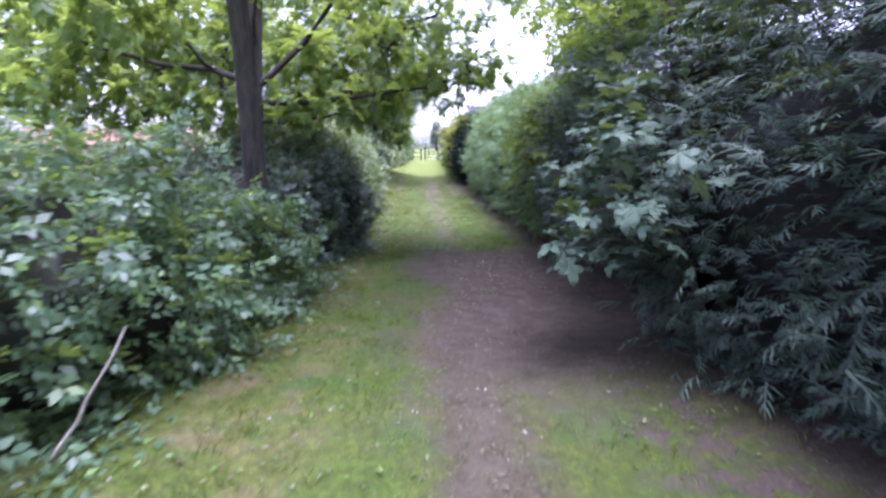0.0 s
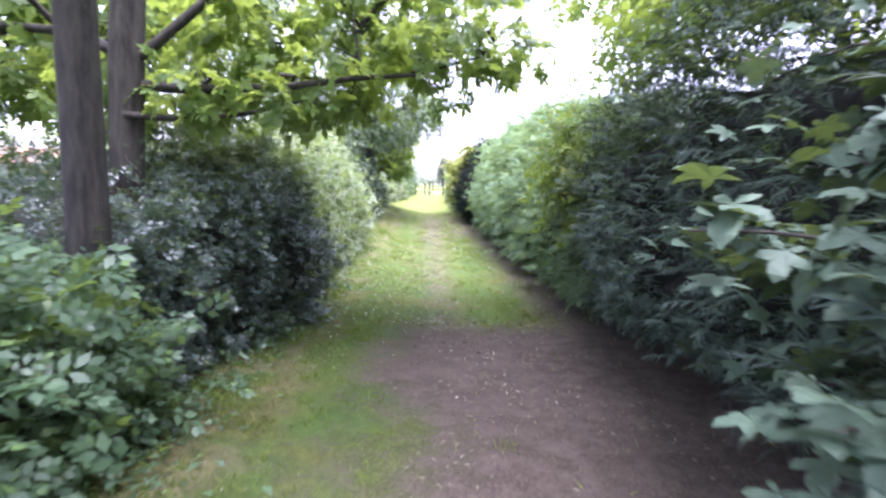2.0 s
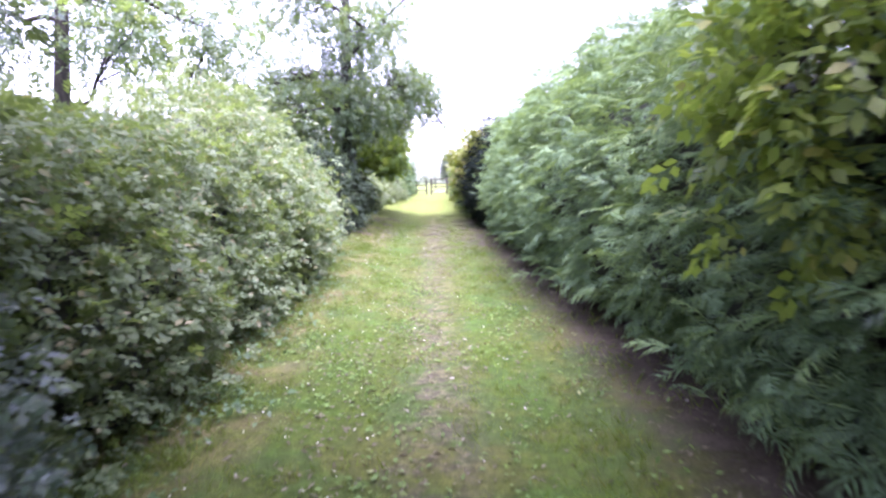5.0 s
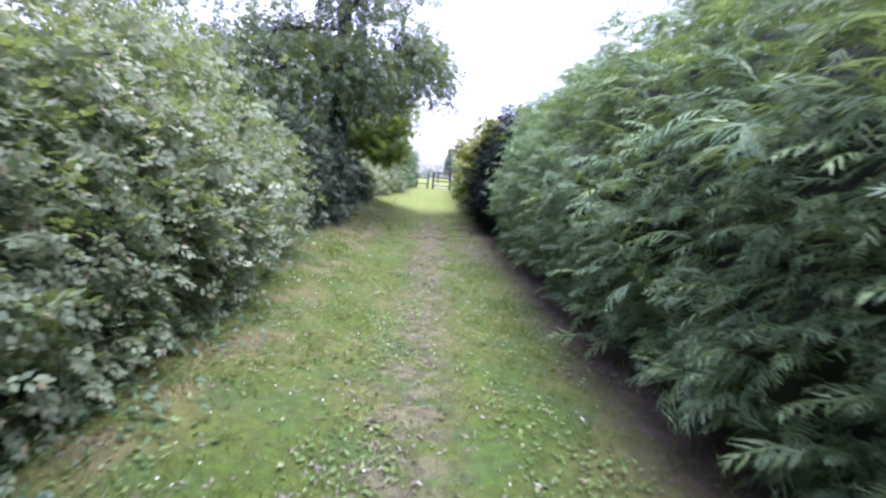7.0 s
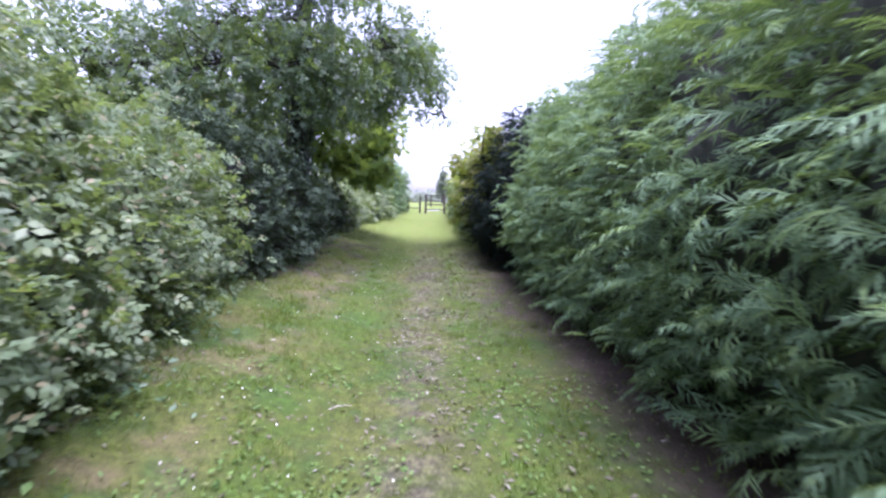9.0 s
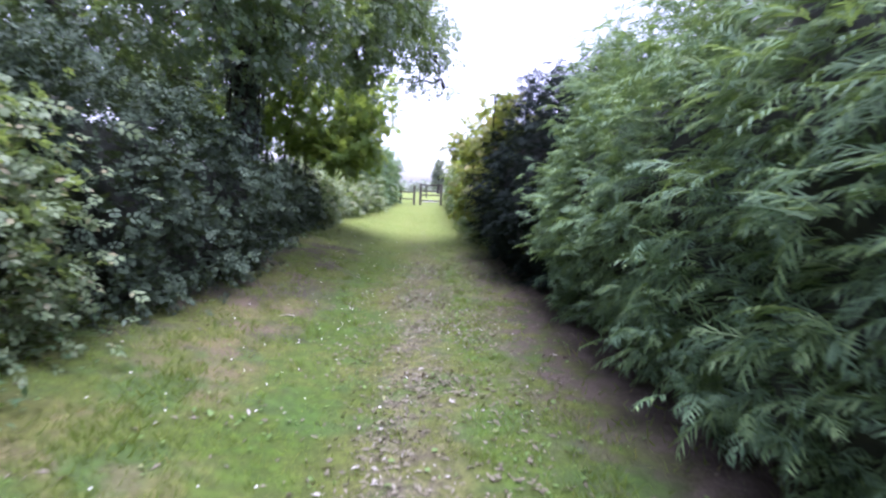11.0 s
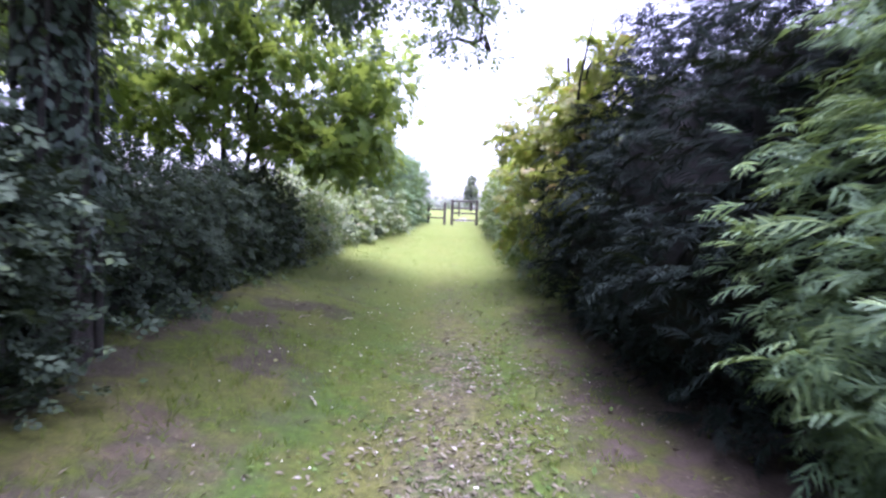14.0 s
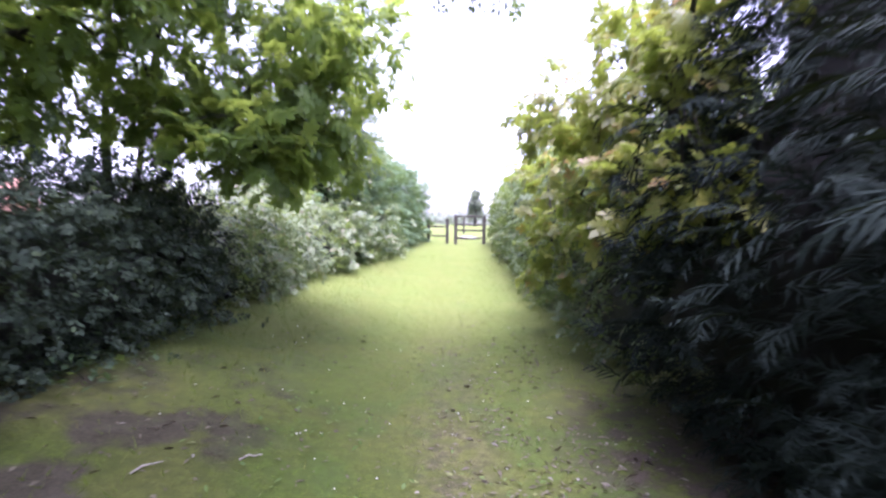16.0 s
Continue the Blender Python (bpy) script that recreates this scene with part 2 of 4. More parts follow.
    # brightness of the open end painted into the grass, sandy clippings along the foot of the clipped hedge
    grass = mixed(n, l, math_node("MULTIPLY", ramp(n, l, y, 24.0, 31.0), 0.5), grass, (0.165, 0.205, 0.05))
    dry = noise_tex(n, l, 2.4, 3, 0.6)
    verge = math_node("MULTIPLY", math_node("SUBTRACT", 1.0, ramp(n, l, math_node("ABSOLUTE", math_node("ADD", x, 1.55)), 0.15, 0.75)), ramp(n, l, dry, 0.46, 0.62))
    verge = math_node("MULTIPLY", verge, math_node("SUBTRACT", 1.0, ramp(n, l, y, 22.0, 26.0)))
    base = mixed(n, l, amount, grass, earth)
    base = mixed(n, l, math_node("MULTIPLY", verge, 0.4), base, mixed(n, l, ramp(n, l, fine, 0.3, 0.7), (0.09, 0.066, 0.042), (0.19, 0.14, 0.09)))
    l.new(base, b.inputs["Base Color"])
    b.inputs["Roughness"].default_value = 0.95
    b.inputs["Specular IOR Level"].default_value = 0.1
    bp = n.new("ShaderNodeBump")
    bp.inputs["Strength"].default_value, bp.inputs["Distance"].default_value = 0.7, 0.03
    l.new(math_node("ADD", fine, math_node("MULTIPLY", mid, 2.0)), bp.inputs["Height"])
    l.new(bp.outputs["Normal"], b.inputs["Normal"])
    return m


# ---- mesh helpers ----
RNG = np.random.default_rng(7)


def mesh_object(name, verts, faces, mat, parent=None, smooth=False, label=""):
    """faces: an integer array of triangles or quads."""
    me = bpy.data.meshes.new(name)
    verts = np.asarray(verts, dtype=np.float32)
    faces = np.asarray(faces, dtype=np.int32)
    k = faces.shape[1]
    me.vertices.add(len(verts))
    me.vertices.foreach_set("co", verts.ravel())
    me.loops.add(faces.size)
    me.loops.foreach_set("vertex_index", faces.ravel())
    me.polygons.add(len(faces))
    me.polygons.foreach_set("loop_start", np.arange(0, faces.size, k, dtype=np.int32))
    if smooth:
        me.polygons.foreach_set("use_smooth", np.ones(len(faces), dtype=bool))
    me.update(calc_edges=True)
    me.validate()
    me.materials.append(mat)
    ob = new(name, me)
    if parent is not None:
        ob.parent = parent
    if label:
        ob["label"] = label
    return ob


def part(name, bm, mat, parent, label=""):
    me = bpy.data.meshes.new(name)
    bm.to_mesh(me)
    bm.free()
    me.materials.append(mat)
    ob = new(name, me)
    ob.parent = parent
    if label:
        ob["label"] = label
    return ob


def thing(name, label, category, group="", kind=""):
    return tagged(new(name), label, category, group, kind)


def unit(v):
    return v / np.maximum(np.linalg.norm(v, axis=1, keepdims=True), 1e-9)


def scatter(template, pos, tip, face, size):
    """Copies of a flat template (verts with y along the tip and z up its face, faces) at many places; of several templates, in turn."""
    if isinstance(template, list):
        size = np.broadcast_to(size, (len(pos),))
        return joined([scatter(q, pos[k::len(template)], tip[k::len(template)], face[k::len(template)], size[k::len(template)]) for k, q in enumerate(template)])
    tv, tf = template
    tip = unit(tip)
    side = unit(np.cross(tip, face))
    up = np.cross(side, tip)
    v = (tv[None, :, 0, None] * side[:, None] + tv[None, :, 1, None] * tip[:, None] + tv[None, :, 2, None] * up[:, None])
    v = v * np.reshape(size, (-1, 1, 1)) + pos[:, None]
    f = tf[None] + (np.arange(len(pos)) * len(tv))[:, None, None]
    return v.reshape(-1, 3), f.reshape(-1, tf.shape[1])


# leaf shapes, one long
OVAL = (np.array([(0, 0, 0), (0.30, 0.45, 0.08), (0, 1, -0.08), (-0.30, 0.45, 0.08), (0, 0.5, -0.02)]),
        np.array([(0, 1, 2, 4), (0, 4, 2, 3)]))
BLADE = (np.array([(-0.05, 0, 0), (0.05, 0, 0), (0, 1, 0.2)]), np.array([(0, 1, 2)]))


FLAT = (np.array([(0, 0, 0), (0.28, 0.48, 0.05), (0, 1, -0.03), (-0.28, 0.48, 0.05)]), np.array([(0, 1, 2, 3)]))


CURL = (np.array([(0, 0, 0), (0.15, 0.42, 0.16), (0.03, 1, 0.02), (-0.17, 0.5, 0.05)]), np.array([(0, 1, 2, 3)]))


def palm_leaf():
    """A five-lobed maple leaf."""
    v, f = [(0, 0.05, 0)], []
    lobes = [(-120, 0.42), (-58, 0.72), (0, 1.0), (58, 0.72), (120, 0.42)]
    for a, r in lobes:
        a = radians(a)
        c = np.array((math.sin(a), math.cos(a)))
        s = np.array((c[1], -c[0]))
        k = len(v)
        o = np.array((0, 0.28 if r > 0.5 else 0.12))
        droop = -0.12 * r
        for q, w, z in ((0.42, -0.25, 0.04), (0.75, -0.20, 0.0), (1, 0, droop), (0.75, 0.20, 0.0), (0.42, 0.25, 0.04)):
            p = o * (1 - q) + c * r * q + s * r * w
            v.append((p[0], p[1], z))
        f += [(0, k, k + 1, k + 4), (k + 4, k + 1, k + 3, k + 4), ]
        f[-1] = (k + 1, k + 2, k + 3, k + 4)
        f[-2] = (0, k, k + 1, k + 4)
    return np.array(v), np.array(f)


PALM = palm_leaf()


def small_palm():
    """The same leaf seen from farther off: one kite a lobe."""
    v, f = [(0, 0.05, 0)], []
    for a, r in ((-118, 0.45), (-58, 0.75), (0, 1.0), (58, 0.75), (118, 0.45)):
        a, k = radians(a), len(v)
        c, q = np.array((math.sin(a), math.cos(a))), np.array((math.cos(a), -math.sin(a)))
        for m, w, z in ((0.55, -0.24, 0.03), (1.0, 0, -0.1 * r), (0.55, 0.24, 0.03)):
            p = c * r * m + q * r * w + np.array((0, 0.18 * (1 - m)))
            v.append((p[0], p[1], z))
        f.append((0, k, k + 1, k + 2))
    return np.array(v), np.array(f)


PALM_FAR = small_palm()


def frond(shoots, width, droop, seed):
    """A loose feathery conifer plume, one long, in triangles: a rib that nods at its tip and uneven side shoots swept forward along it."""
    rng = np.random.default_rng(seed)
    v, f = [], []

    def sag(t, off):
        return 0.14 * t - droop * t * t - 0.35 * droop * off

    for i in range(4):
        t = i / 3
        w = width * (1 - 0.75 * t)
        v += [(-w, t, sag(t, 0)), (w, t, sag(t, 0))]
        if i:
            k = 2 * i
            f += [(k - 2, k - 1, k + 1), (k - 2, k + 1, k)]
    for i in range(shoots):
        t = 0.05 + 0.85 * (i + rng.uniform(-0.3, 0.3)) / shoots
        sg = 1 if i % 2 else -1
        turn = rng.uniform(0.35, 0.85)
        ln = (0.16 + 0.36 * (1 - t)) * rng.uniform(0.65, 1.25)
        d = np.array((sg * math.sin(turn), math.cos(turn)))
        end = np.array((0, t)) + d * ln
        half = np.array((d[1], -d[0])) * width * 1.1
        mid = np.array((0, t)) + d * ln * 0.35
        k = len(v)
        zm = sag(mid[1], abs(mid[0]))
        v += [(0, t, sag(t, 0)), (*(mid + half), zm), (*end, sag(end[1], abs(end[0])) - rng.uniform(0.0, 0.10)), (*(mid - half), zm)]
        f += [(k, k + 1, k + 2), (k, k + 2, k + 3)]
    return np.array(v), np.array(f)


FROND = [frond(10, 0.024, 0.45, 3), frond(9, 0.026, 0.60, 4), frond(11, 0.022, 0.32, 5)]
YEW = [frond(8, 0.030, 0.35, 6), frond(7, 0.032, 0.50, 7), frond(9, 0.028, 0.22, 8)]


def bunch(leaf, places, seed):
    """Several leaves laid along one twig: (across, along, turn in degrees, size)."""
    rng = np.random.default_rng(seed)
    tv, tf = leaf
    vs, fs = [], []
    for k, (px, py, turn, size) in enumerate(places):
        c, q = math.cos(radians(turn)), math.sin(radians(turn))
        tilt = rng.normal(0, 0.28)
        x, y, z = tv[:, 0] * size, tv[:, 1] * size, tv[:, 2] * size + tv[:, 0] * size * tilt - tv[:, 1] * size * rng.uniform(0.0, 0.35)
        vs.append(np.stack([x * c + y * q + px, -x * q + y * c + py, z - 0.16 * py * py + rng.normal(0, 0.03)], 1))
        fs.append(tf + k * len(tv))
    return np.concatenate(vs), np.concatenate(fs)


SPRIG = bunch(FLAT, [(0, 0.08, -62, 0.34), (0.01, 0.2, 58, 0.38), (0, 0.34, -52, 0.40), (0.01, 0.46, 50, 0.38), (0, 0.58, -42, 0.36), (0.01, 0.68, 38, 0.32), (0, 0.74, -4, 0.32)], 5)
PALM_BUNCH = bunch(PALM_FAR, [(0, 0.1, -75, 0.36), (0.02, 0.25, 66, 0.40), (0, 0.45, -45, 0.42), (0.02, 0.55, 40, 0.38), (0, 0.62, -3, 0.42)], 6)


def rumple(p, scale, seed=0.0):
    """Smooth noise at many points, about -1 to 1."""
    off = Vector((seed * 17.3, seed * 5.1, seed * 9.7))
    return np.array([noise.noise(Vector(q) * scale + off) for q in p])


def tube(points, radii, sides=7):
    """A tapered tube through points: verts and quads."""
    pts = np.array(points, dtype=float)
    v, f = [], []
    for i, p in enumerate(pts):
        d = pts[min(i + 1, len(pts) - 1)] - pts[max(i - 1, 0)]
        d /= max(np.linalg.norm(d), 1e-9)
        a = np.cross(d, (0.31, 0.9, 0.2) if abs(d[2]) > 0.8 else (0, 0, 1))
        a /= np.linalg.norm(a)
        b = np.cross(d, a)
        for k in range(sides):
            t = 2 * math.pi * k / sides
            v.append(p + (a * math.cos(t) + b * math.sin(t)) * radii[i])
    for i in range(len(pts) - 1):
        for k in range(sides):
            q = (k + 1) % sides
            f.append((i * sides + k, i * sides + q, (i + 1) * sides + q, (i + 1) * sides + k))
    return np.array(v), np.array(f)


def joined(pieces):
    vs, fs, k = [], [], 0
    for v, f in pieces:
        vs.append(v)
        fs.append(f + k)
        k += len(v)
    return np.concatenate(vs), np.concatenate(fs)


def bent(a, b, bow, n=6, wig=0.0, rng=RNG):
    a, b = np.array(a, float), np.array(b, float)
    out = []
    for i in range(n + 1):
        t = i / n
        p = a + (b - a) * t
        p = p + np.array((0, 0, bow)) * 4 * t * (1 - t)
        if 0 < i < n:
            p = p + rng.normal(0, wig, 3)
        out.append(p)
    return out


# ---- kinds of planting ----
def hedge(name, label, category, y0, y1, face, depth, height, side, leaf, mat, size, count, bulge=0.12, lump=1.6,
          lean=0.15, droop=0.3, inset=0.16, foot=0.0, seed=1.0, spread=0.5, fuzz=0.10, core_mat=SHADE, stems=0, group="", ledge=0.06, fronds=False, pale_mat=None, rough=1.0, leaders=0, top_share=0.24):
    """A hedge along the lane. face(y) is where its foot meets the lane, side +1 stands to the right of it and -1 to the
    left;
    height(y) is its top. Leaves lie over a lumpy face, top and ends; a closed core fills it, coloured dark for the
    shade among its twigs."""
    rng = np.random.default_rng(int(seed * 100))
    th = thing(name, label, category, group)
    ys = np.linspace(y0 + inset + 0.3, y1 - inset - 0.3, max(6, int((y1 - y0) / 0.3)))
    us = np.linspace(0, 1, 15)

    def surface(y, u, inward):
        """u: 0 at the foot, 0.6 at the shoulder, 1 at the back of the top"""
        h = np.array([height(q) for q in y])
        fx = np.array([face(q) for q in y])
        v = np.minimum(u / 0.62, 1.0)
        w = np.clip((u - 0.62) / 0.38, 0, 1)
        endc = np.minimum(np.minimum(y - y0, y1 - y), 0.6) / 0.6
        out = -lean * v * v + bulge * np.sin(np.pi * np.minimum(v * 1.05, 1)) ** 0.7 - 0.25 * w ** 0.5 - w * depth
        out = out - inward * (1 - 2 * w) - 0.45 * (1 - np.sqrt(np.clip(1 - (1 - endc) ** 2, 0, 1)))
        zz = foot + (h - foot) * v - inward * (2.0 if fronds else 1.6) * v - 0.25 * v ** 6 * (1 - w) + 0.10 * w - 0.15 * w * w
        gz = np.array([ground_z(q) for q in y]) + bank(fx, y)
        p = np.stack([fx - side * out, y, gz + np.maximum(zz, 0.02)], 1)
        r = rumple(p, lump, seed) * 0.24 + rumple(p, lump * 2.7, seed + 3) * 0.15 + rumple(p * np.array((1, 1, 3.2)), lump * 1.6, seed + 6) * ledge
        r = r * rough
        p[:, 0] -= side * r
        p[:, 2] += r * 0.6 * v
        nrm = np.stack([-side * (1 - w) * 1.0, np.zeros_like(w), 0.25 + w * 1.2 - 0.3 * (1 - v)], 1)
        return p, unit(nrm)

    gy, gu = np.meshgrid(ys, us, indexing="ij")
    pv, _ = surface(gy.ravel(), gu.ravel(), inset)
    nu = len(us)
    back = pv.reshape(len(ys), nu, 3)[:, -1].copy()
    back[:, 2] = np.array([ground_z(q) for q in ys]) + bank(back[:, 0], ys) + foot
    grid = np.concatenate([pv.reshape(len(ys), nu, 3), back[:, None]], 1)
    nu += 1
    vv = grid.reshape(-1, 3)
    ff = [(i * nu + j, (i + 1) * nu + j, (i + 1) * nu + j + 1, i * nu + j + 1) for i in range(len(ys) - 1) for j in range(nu - 1)]
    # closed hull behind the leaves, its dark colour standing for inner shade
    core = mesh_object("shaded_twig_core", vv, ff, core_mat, th)
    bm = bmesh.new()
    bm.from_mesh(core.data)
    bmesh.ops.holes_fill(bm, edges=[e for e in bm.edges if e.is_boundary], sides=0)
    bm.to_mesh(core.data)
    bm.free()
    y = rng.uniform(y0 - 0.05, y1 + 0.05, count)
    u = rng.random(count)
    u = np.where(rng.random(count) < 1 - top_share, u * 0.68, 0.62 + u * 0.38)
    p, nrm = surface(y, u, rng.random(count) ** 2 * inset * 1.1 - 0.03)
    stray = rng.random(count) < 0.08
    p = p + nrm * (np.minimum(np.abs(rng.normal(0, fuzz, count)), 1.6 * fuzz) * np.where(stray, 1.6, 0.4))[:, None]
    ends = rng.random(count) < min(0.3, 1.3 / (y1 - y0))
    k = int(ends.sum())
    which = rng.random(k) < 0.5
    ey = np.where(which, y0, y1)
    q = rng.random(k)
    eh = np.array([height(a) for a in ey])
    across = rng.random(k)
    p[ends, 1] = ey + np.where(which, 1, -1) * (rng.random(k) * inset + 0.25 * (np.abs(across - 0.5) * 2) ** 3 + 0.25 * q ** 4)
    p[ends, 0] = np.array([face(a) for a in ey]) + side * (0.15 + across * (depth + lean))
    p[ends, 2] = np.array([ground_z(a) for a in ey]) + bank(p[ends, 0], ey) + eh * q
    nrm[ends] = np.stack([np.zeros(k), np.where(which, -1.0, 1.0), np.full(k, 0.3)], 1)
    behind = ~ends & (rng.random(count) < 0.10)
    k = int(behind.sum())
    by = p[behind, 1]
    hgt = np.array([height(a) for a in by])
    q = rng.random(k)
    p[behind, 0] = np.array([face(a) for a in by]) + side * (depth + lean + 0.22 + rng.random(k) * 0.12)
    p[behind, 2] = np.array([ground_z(a) for a in by]) + bank(p[behind, 0], by) + hgt * q
    nrm[behind] = np.stack([np.full(k, float(side)), np.zeros(k), np.full(k, 0.25)], 1)
    p[:, 2] = np.maximum(p[:, 2], np.array([ground_z(a) for a in p[:, 1]]) + bank(p[:, 0], p[:, 1]) + 0.015)
    tip = nrm * 0.6 + rng.normal(0, spread, (count, 3))
    tip[:, 2] -= droop
    up = nrm * 0.5 + np.array((0, 0, 0.9)) + rng.normal(0, 0.45, (count, 3))
    if fronds:
        # flat fronds reach out in layers, their roots hidden inside
        p = p - nrm * 0.28 * size
        tip = nrm * 0.6 + rng.normal(0, 0.5, (count, 3)) * np.array((0.6, 1.3, 0.5))
        up = nrm * 0.6 + np.array((0, 0, 0.85)) + rng.normal(0, 0.35, (count, 3))
        p[:, 2] = np.maximum(p[:, 2], np.array([ground_z(a) for a in p[:, 1]]) + bank(p[:, 0], p[:, 1]) + 0.25 * size)
    if leaders:
        # young shoots standing up out of the top
        ly = np.sort(rng.uniform(y0 + 0.3, y1 - 0.3, leaders))
        lp, _ = surface(ly, rng.uniform(0.58, 0.9, leaders), np.full(leaders, 0.05))
        for k in range(leaders):
            n = rng.integers(4, 9)
            reach = rng.uniform(0.2, 0.55)
            at = np.linspace(0, reach, n)[:, None] * np.array((rng.normal(0, 0.15), rng.normal(0, 0.15), 1.0)) + lp[k]
            p = np.concatenate([p, at])
            tip = np.concatenate([tip, np.stack([rng.normal(0, 0.6, n), rng.normal(0, 0.6, n), np.full(n, 0.8)], 1)])
            up = np.concatenate([up, np.stack([rng.normal(0, 0.6, n), rng.normal(0, 0.6, n), np.full(n, 0.6)], 1)])
    scale = size * rng.uniform(0.6, 1.25, len(p))
    scale[count:] *= 0.55
    if fronds and pale_mat:
        # about a quarter of the fronds, picked at random, take the lighter material
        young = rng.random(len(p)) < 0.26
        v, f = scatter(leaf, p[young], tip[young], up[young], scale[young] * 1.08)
        tagged(mesh_object("pale_fronds", v, f, pale_mat, th, label="lighter green fronds"), kind="stuff")
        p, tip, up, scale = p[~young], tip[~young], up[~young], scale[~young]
    v, f = scatter(leaf, p, tip, up, scale)
    tagged(mesh_object("foliage", v, f, mat, th), kind="stuff")
    if stems:
        for _ in range(stems):
            yy = rng.uniform(y0 + 0.2, y1 - 0.2)
            xx = face(yy) + side * rng.uniform(0.05, 0.35)
            g = ground_z(yy)
            v, f = tube(bent((xx, yy, g - 0.05), (xx + rng.normal(0, 0.12), yy + rng.normal(0, 0.15), g + height(yy) * 0.5), 0, 4, 0.02, rng), [0.03, 0.027, 0.024, 0.02, 0.015], 6)
            mesh_object("stem", v, f, TWIG, th, True)
    return th


def clump_leaves(rng, centre, radii, n, leaf, size, droop=0.35, flat=0.9, sub=2):
    """Leaves gathered in small bunches through a rounded clump, thicker towards its outside."""
    bunch = max(3, n // sub)
    d = unit(rng.normal(0, 1, (bunch, 3)))
    r = rng.random(bunch) ** 0.45
    c = np.array(centre) + d * r[:, None] * np.array(radii)
    idx = rng.integers(0, bunch, n)
    p = c[idx] + rng.normal(0, size * 0.4, (n, 3)) * np.array((1, 1, 0.5))
    out = unit((p - np.array(centre)) / np.array(radii))
    tip = out * 0.5 + rng.normal(0, 0.6, (n, 3))
    tip[:, 2] -= droop
    up = np.array((0, 0, flat)) + rng.normal(0, 0.4, (n, 3)) + out * 0.25
    return scatter(leaf, p, tip, up, size * rng.uniform(0.6, 1.2, n)), c


def tree(name, label, category, trunks, clumps, leaf, mat, size, seed, limb=0.05, group="", twigs=True, low=0.35, limbs=()):
    """trunks and limbs: lists of points and radii. clumps: (x, y, z, rx, ry, rz, leaves). A branch runs from the nearest wood to each clump."""
    rng = np.random.default_rng(seed)
    th = thing(name, label, category, group)
    for pts, rad in trunks:
        v, f = tube(pts, rad, 12)
        rr = rumple(v, 9, seed) * 0.012 + rumple(v, 2.3, seed) * 0.02
        v[:, 0] += rr
        v[:, 1] += rr
        mesh_object("trunk", v, f, BARK, th, True)
    fol, wood, ends = [], [], []
    for pts, rad in limbs:
        mesh_object("limb", *tube(pts, rad, 8), BARK, th, True)
        ends += [tuple(q) for q in pts[1:]]
    for x, y, z, rx, ry, rz, n in clumps:
        (v, f), c = clump_leaves(rng, (x, y, z), (rx, ry, rz), n, leaf, size)
        fol.append((v, f))
        pts, rad = trunks[rng.integers(0, len(trunks))]
        pts = np.array(pts)
        near = np.abs(pts[:, 2] - (z - low * 2)).argmin()
        near = max(1, near)
        a = pts[near]
        if ends:
            e = np.array(ends)
            gap = np.linalg.norm(e - np.array((x, y, z)), axis=1)
            if gap.min() < np.linalg.norm(np.array((x, y, z)) - a):
                a = e[gap.argmin()]
        ends.append((x, y, z))
        path = bent(a, (x, y, z), 0.12, 7, 0.05, rng)
        rl = np.linspace(limb, limb * 0.25, 8)
        mesh_object("branch", *tube(path, rl, 6), BARK, th, True)
        if twigs:
            for q in c[rng.permutation(len(c))[:max(4, len(c) // 8)]]:
                s = path[rng.integers(3, 8)]
                wood.append(tube(bent(s, q, 0.04, 3, 0.03, rng), [limb * 0.28, limb * 0.2, limb * 0.14, 0.003], 4))
    if wood:
        tagged(mesh_object("twigwork", *joined(wood), BARK, th, True), kind="stuff")
    tagged(mesh_object("crown", *joined(fol), mat, th), kind="stuff")
    return th


# ---- ground ----
def build_ground():
    def steps(*spans):
        out = []
        for a, b, n in spans:
            out += list(np.linspace(a, b, n, endpoint=False))
        return np.array(out)

    xs = np.concatenate([-np.geomspace(1500, 6, 22), steps((-5, 5, 70)), np.geomspace(5, 1500, 24)])
    ys = np.concatenate([-np.geomspace(1500, 4, 20), steps((-3, 30, 220), (30, 46, 130), (46, 60, 28)), np.geomspace(60, 2500, 30)])
    gx, gy = np.meshgrid(xs, ys, indexing="ij")
    z = np.array([ground_z(q) for q in ys])[None, :].repeat(len(xs), 0)
    p = np.stack([gx.ravel(), gy.ravel(), z.ravel()], 1)
    near = (np.abs(p[:, 0]) < 5.5) & (p[:, 1] > -4) & (p[:, 1] < 46)
    r = np.zeros(len(p))
    r[near] = rumple(p[near], 1.1, 2) * 0.012 + rumple(p[near], 5.0, 4) * 0.008 * np.clip((26 - p[near][:, 1]) / 4, 0, 1)
    r *= np.clip((24 - p[:, 1]) / 4, 0, 1)
    p[:, 2] += r + bank(p[:, 0], p[:, 1])
    # a shallow hollow along the worn line, and a low bank under the planting
    p[:, 2] += np.where(near, 0.03 * np.clip((np.abs(p[:, 0]) - 0.4) / 1.2, 0, 1), 0.03)
    ny = len(ys)
    i, j = np.meshgrid(np.arange(len(xs) - 1), np.arange(ny - 1), indexing="ij")
    a = (i * ny + j).ravel()
    f = np.stack([a, a + ny, a + ny + 1, a + 1], 1)
    ob = mesh_object("ground", p, f, ground_material(), None, True)
    tagged(ob, "trodden grass lane with bare earth, between hedges", "ground", kind="structure")


build_ground()


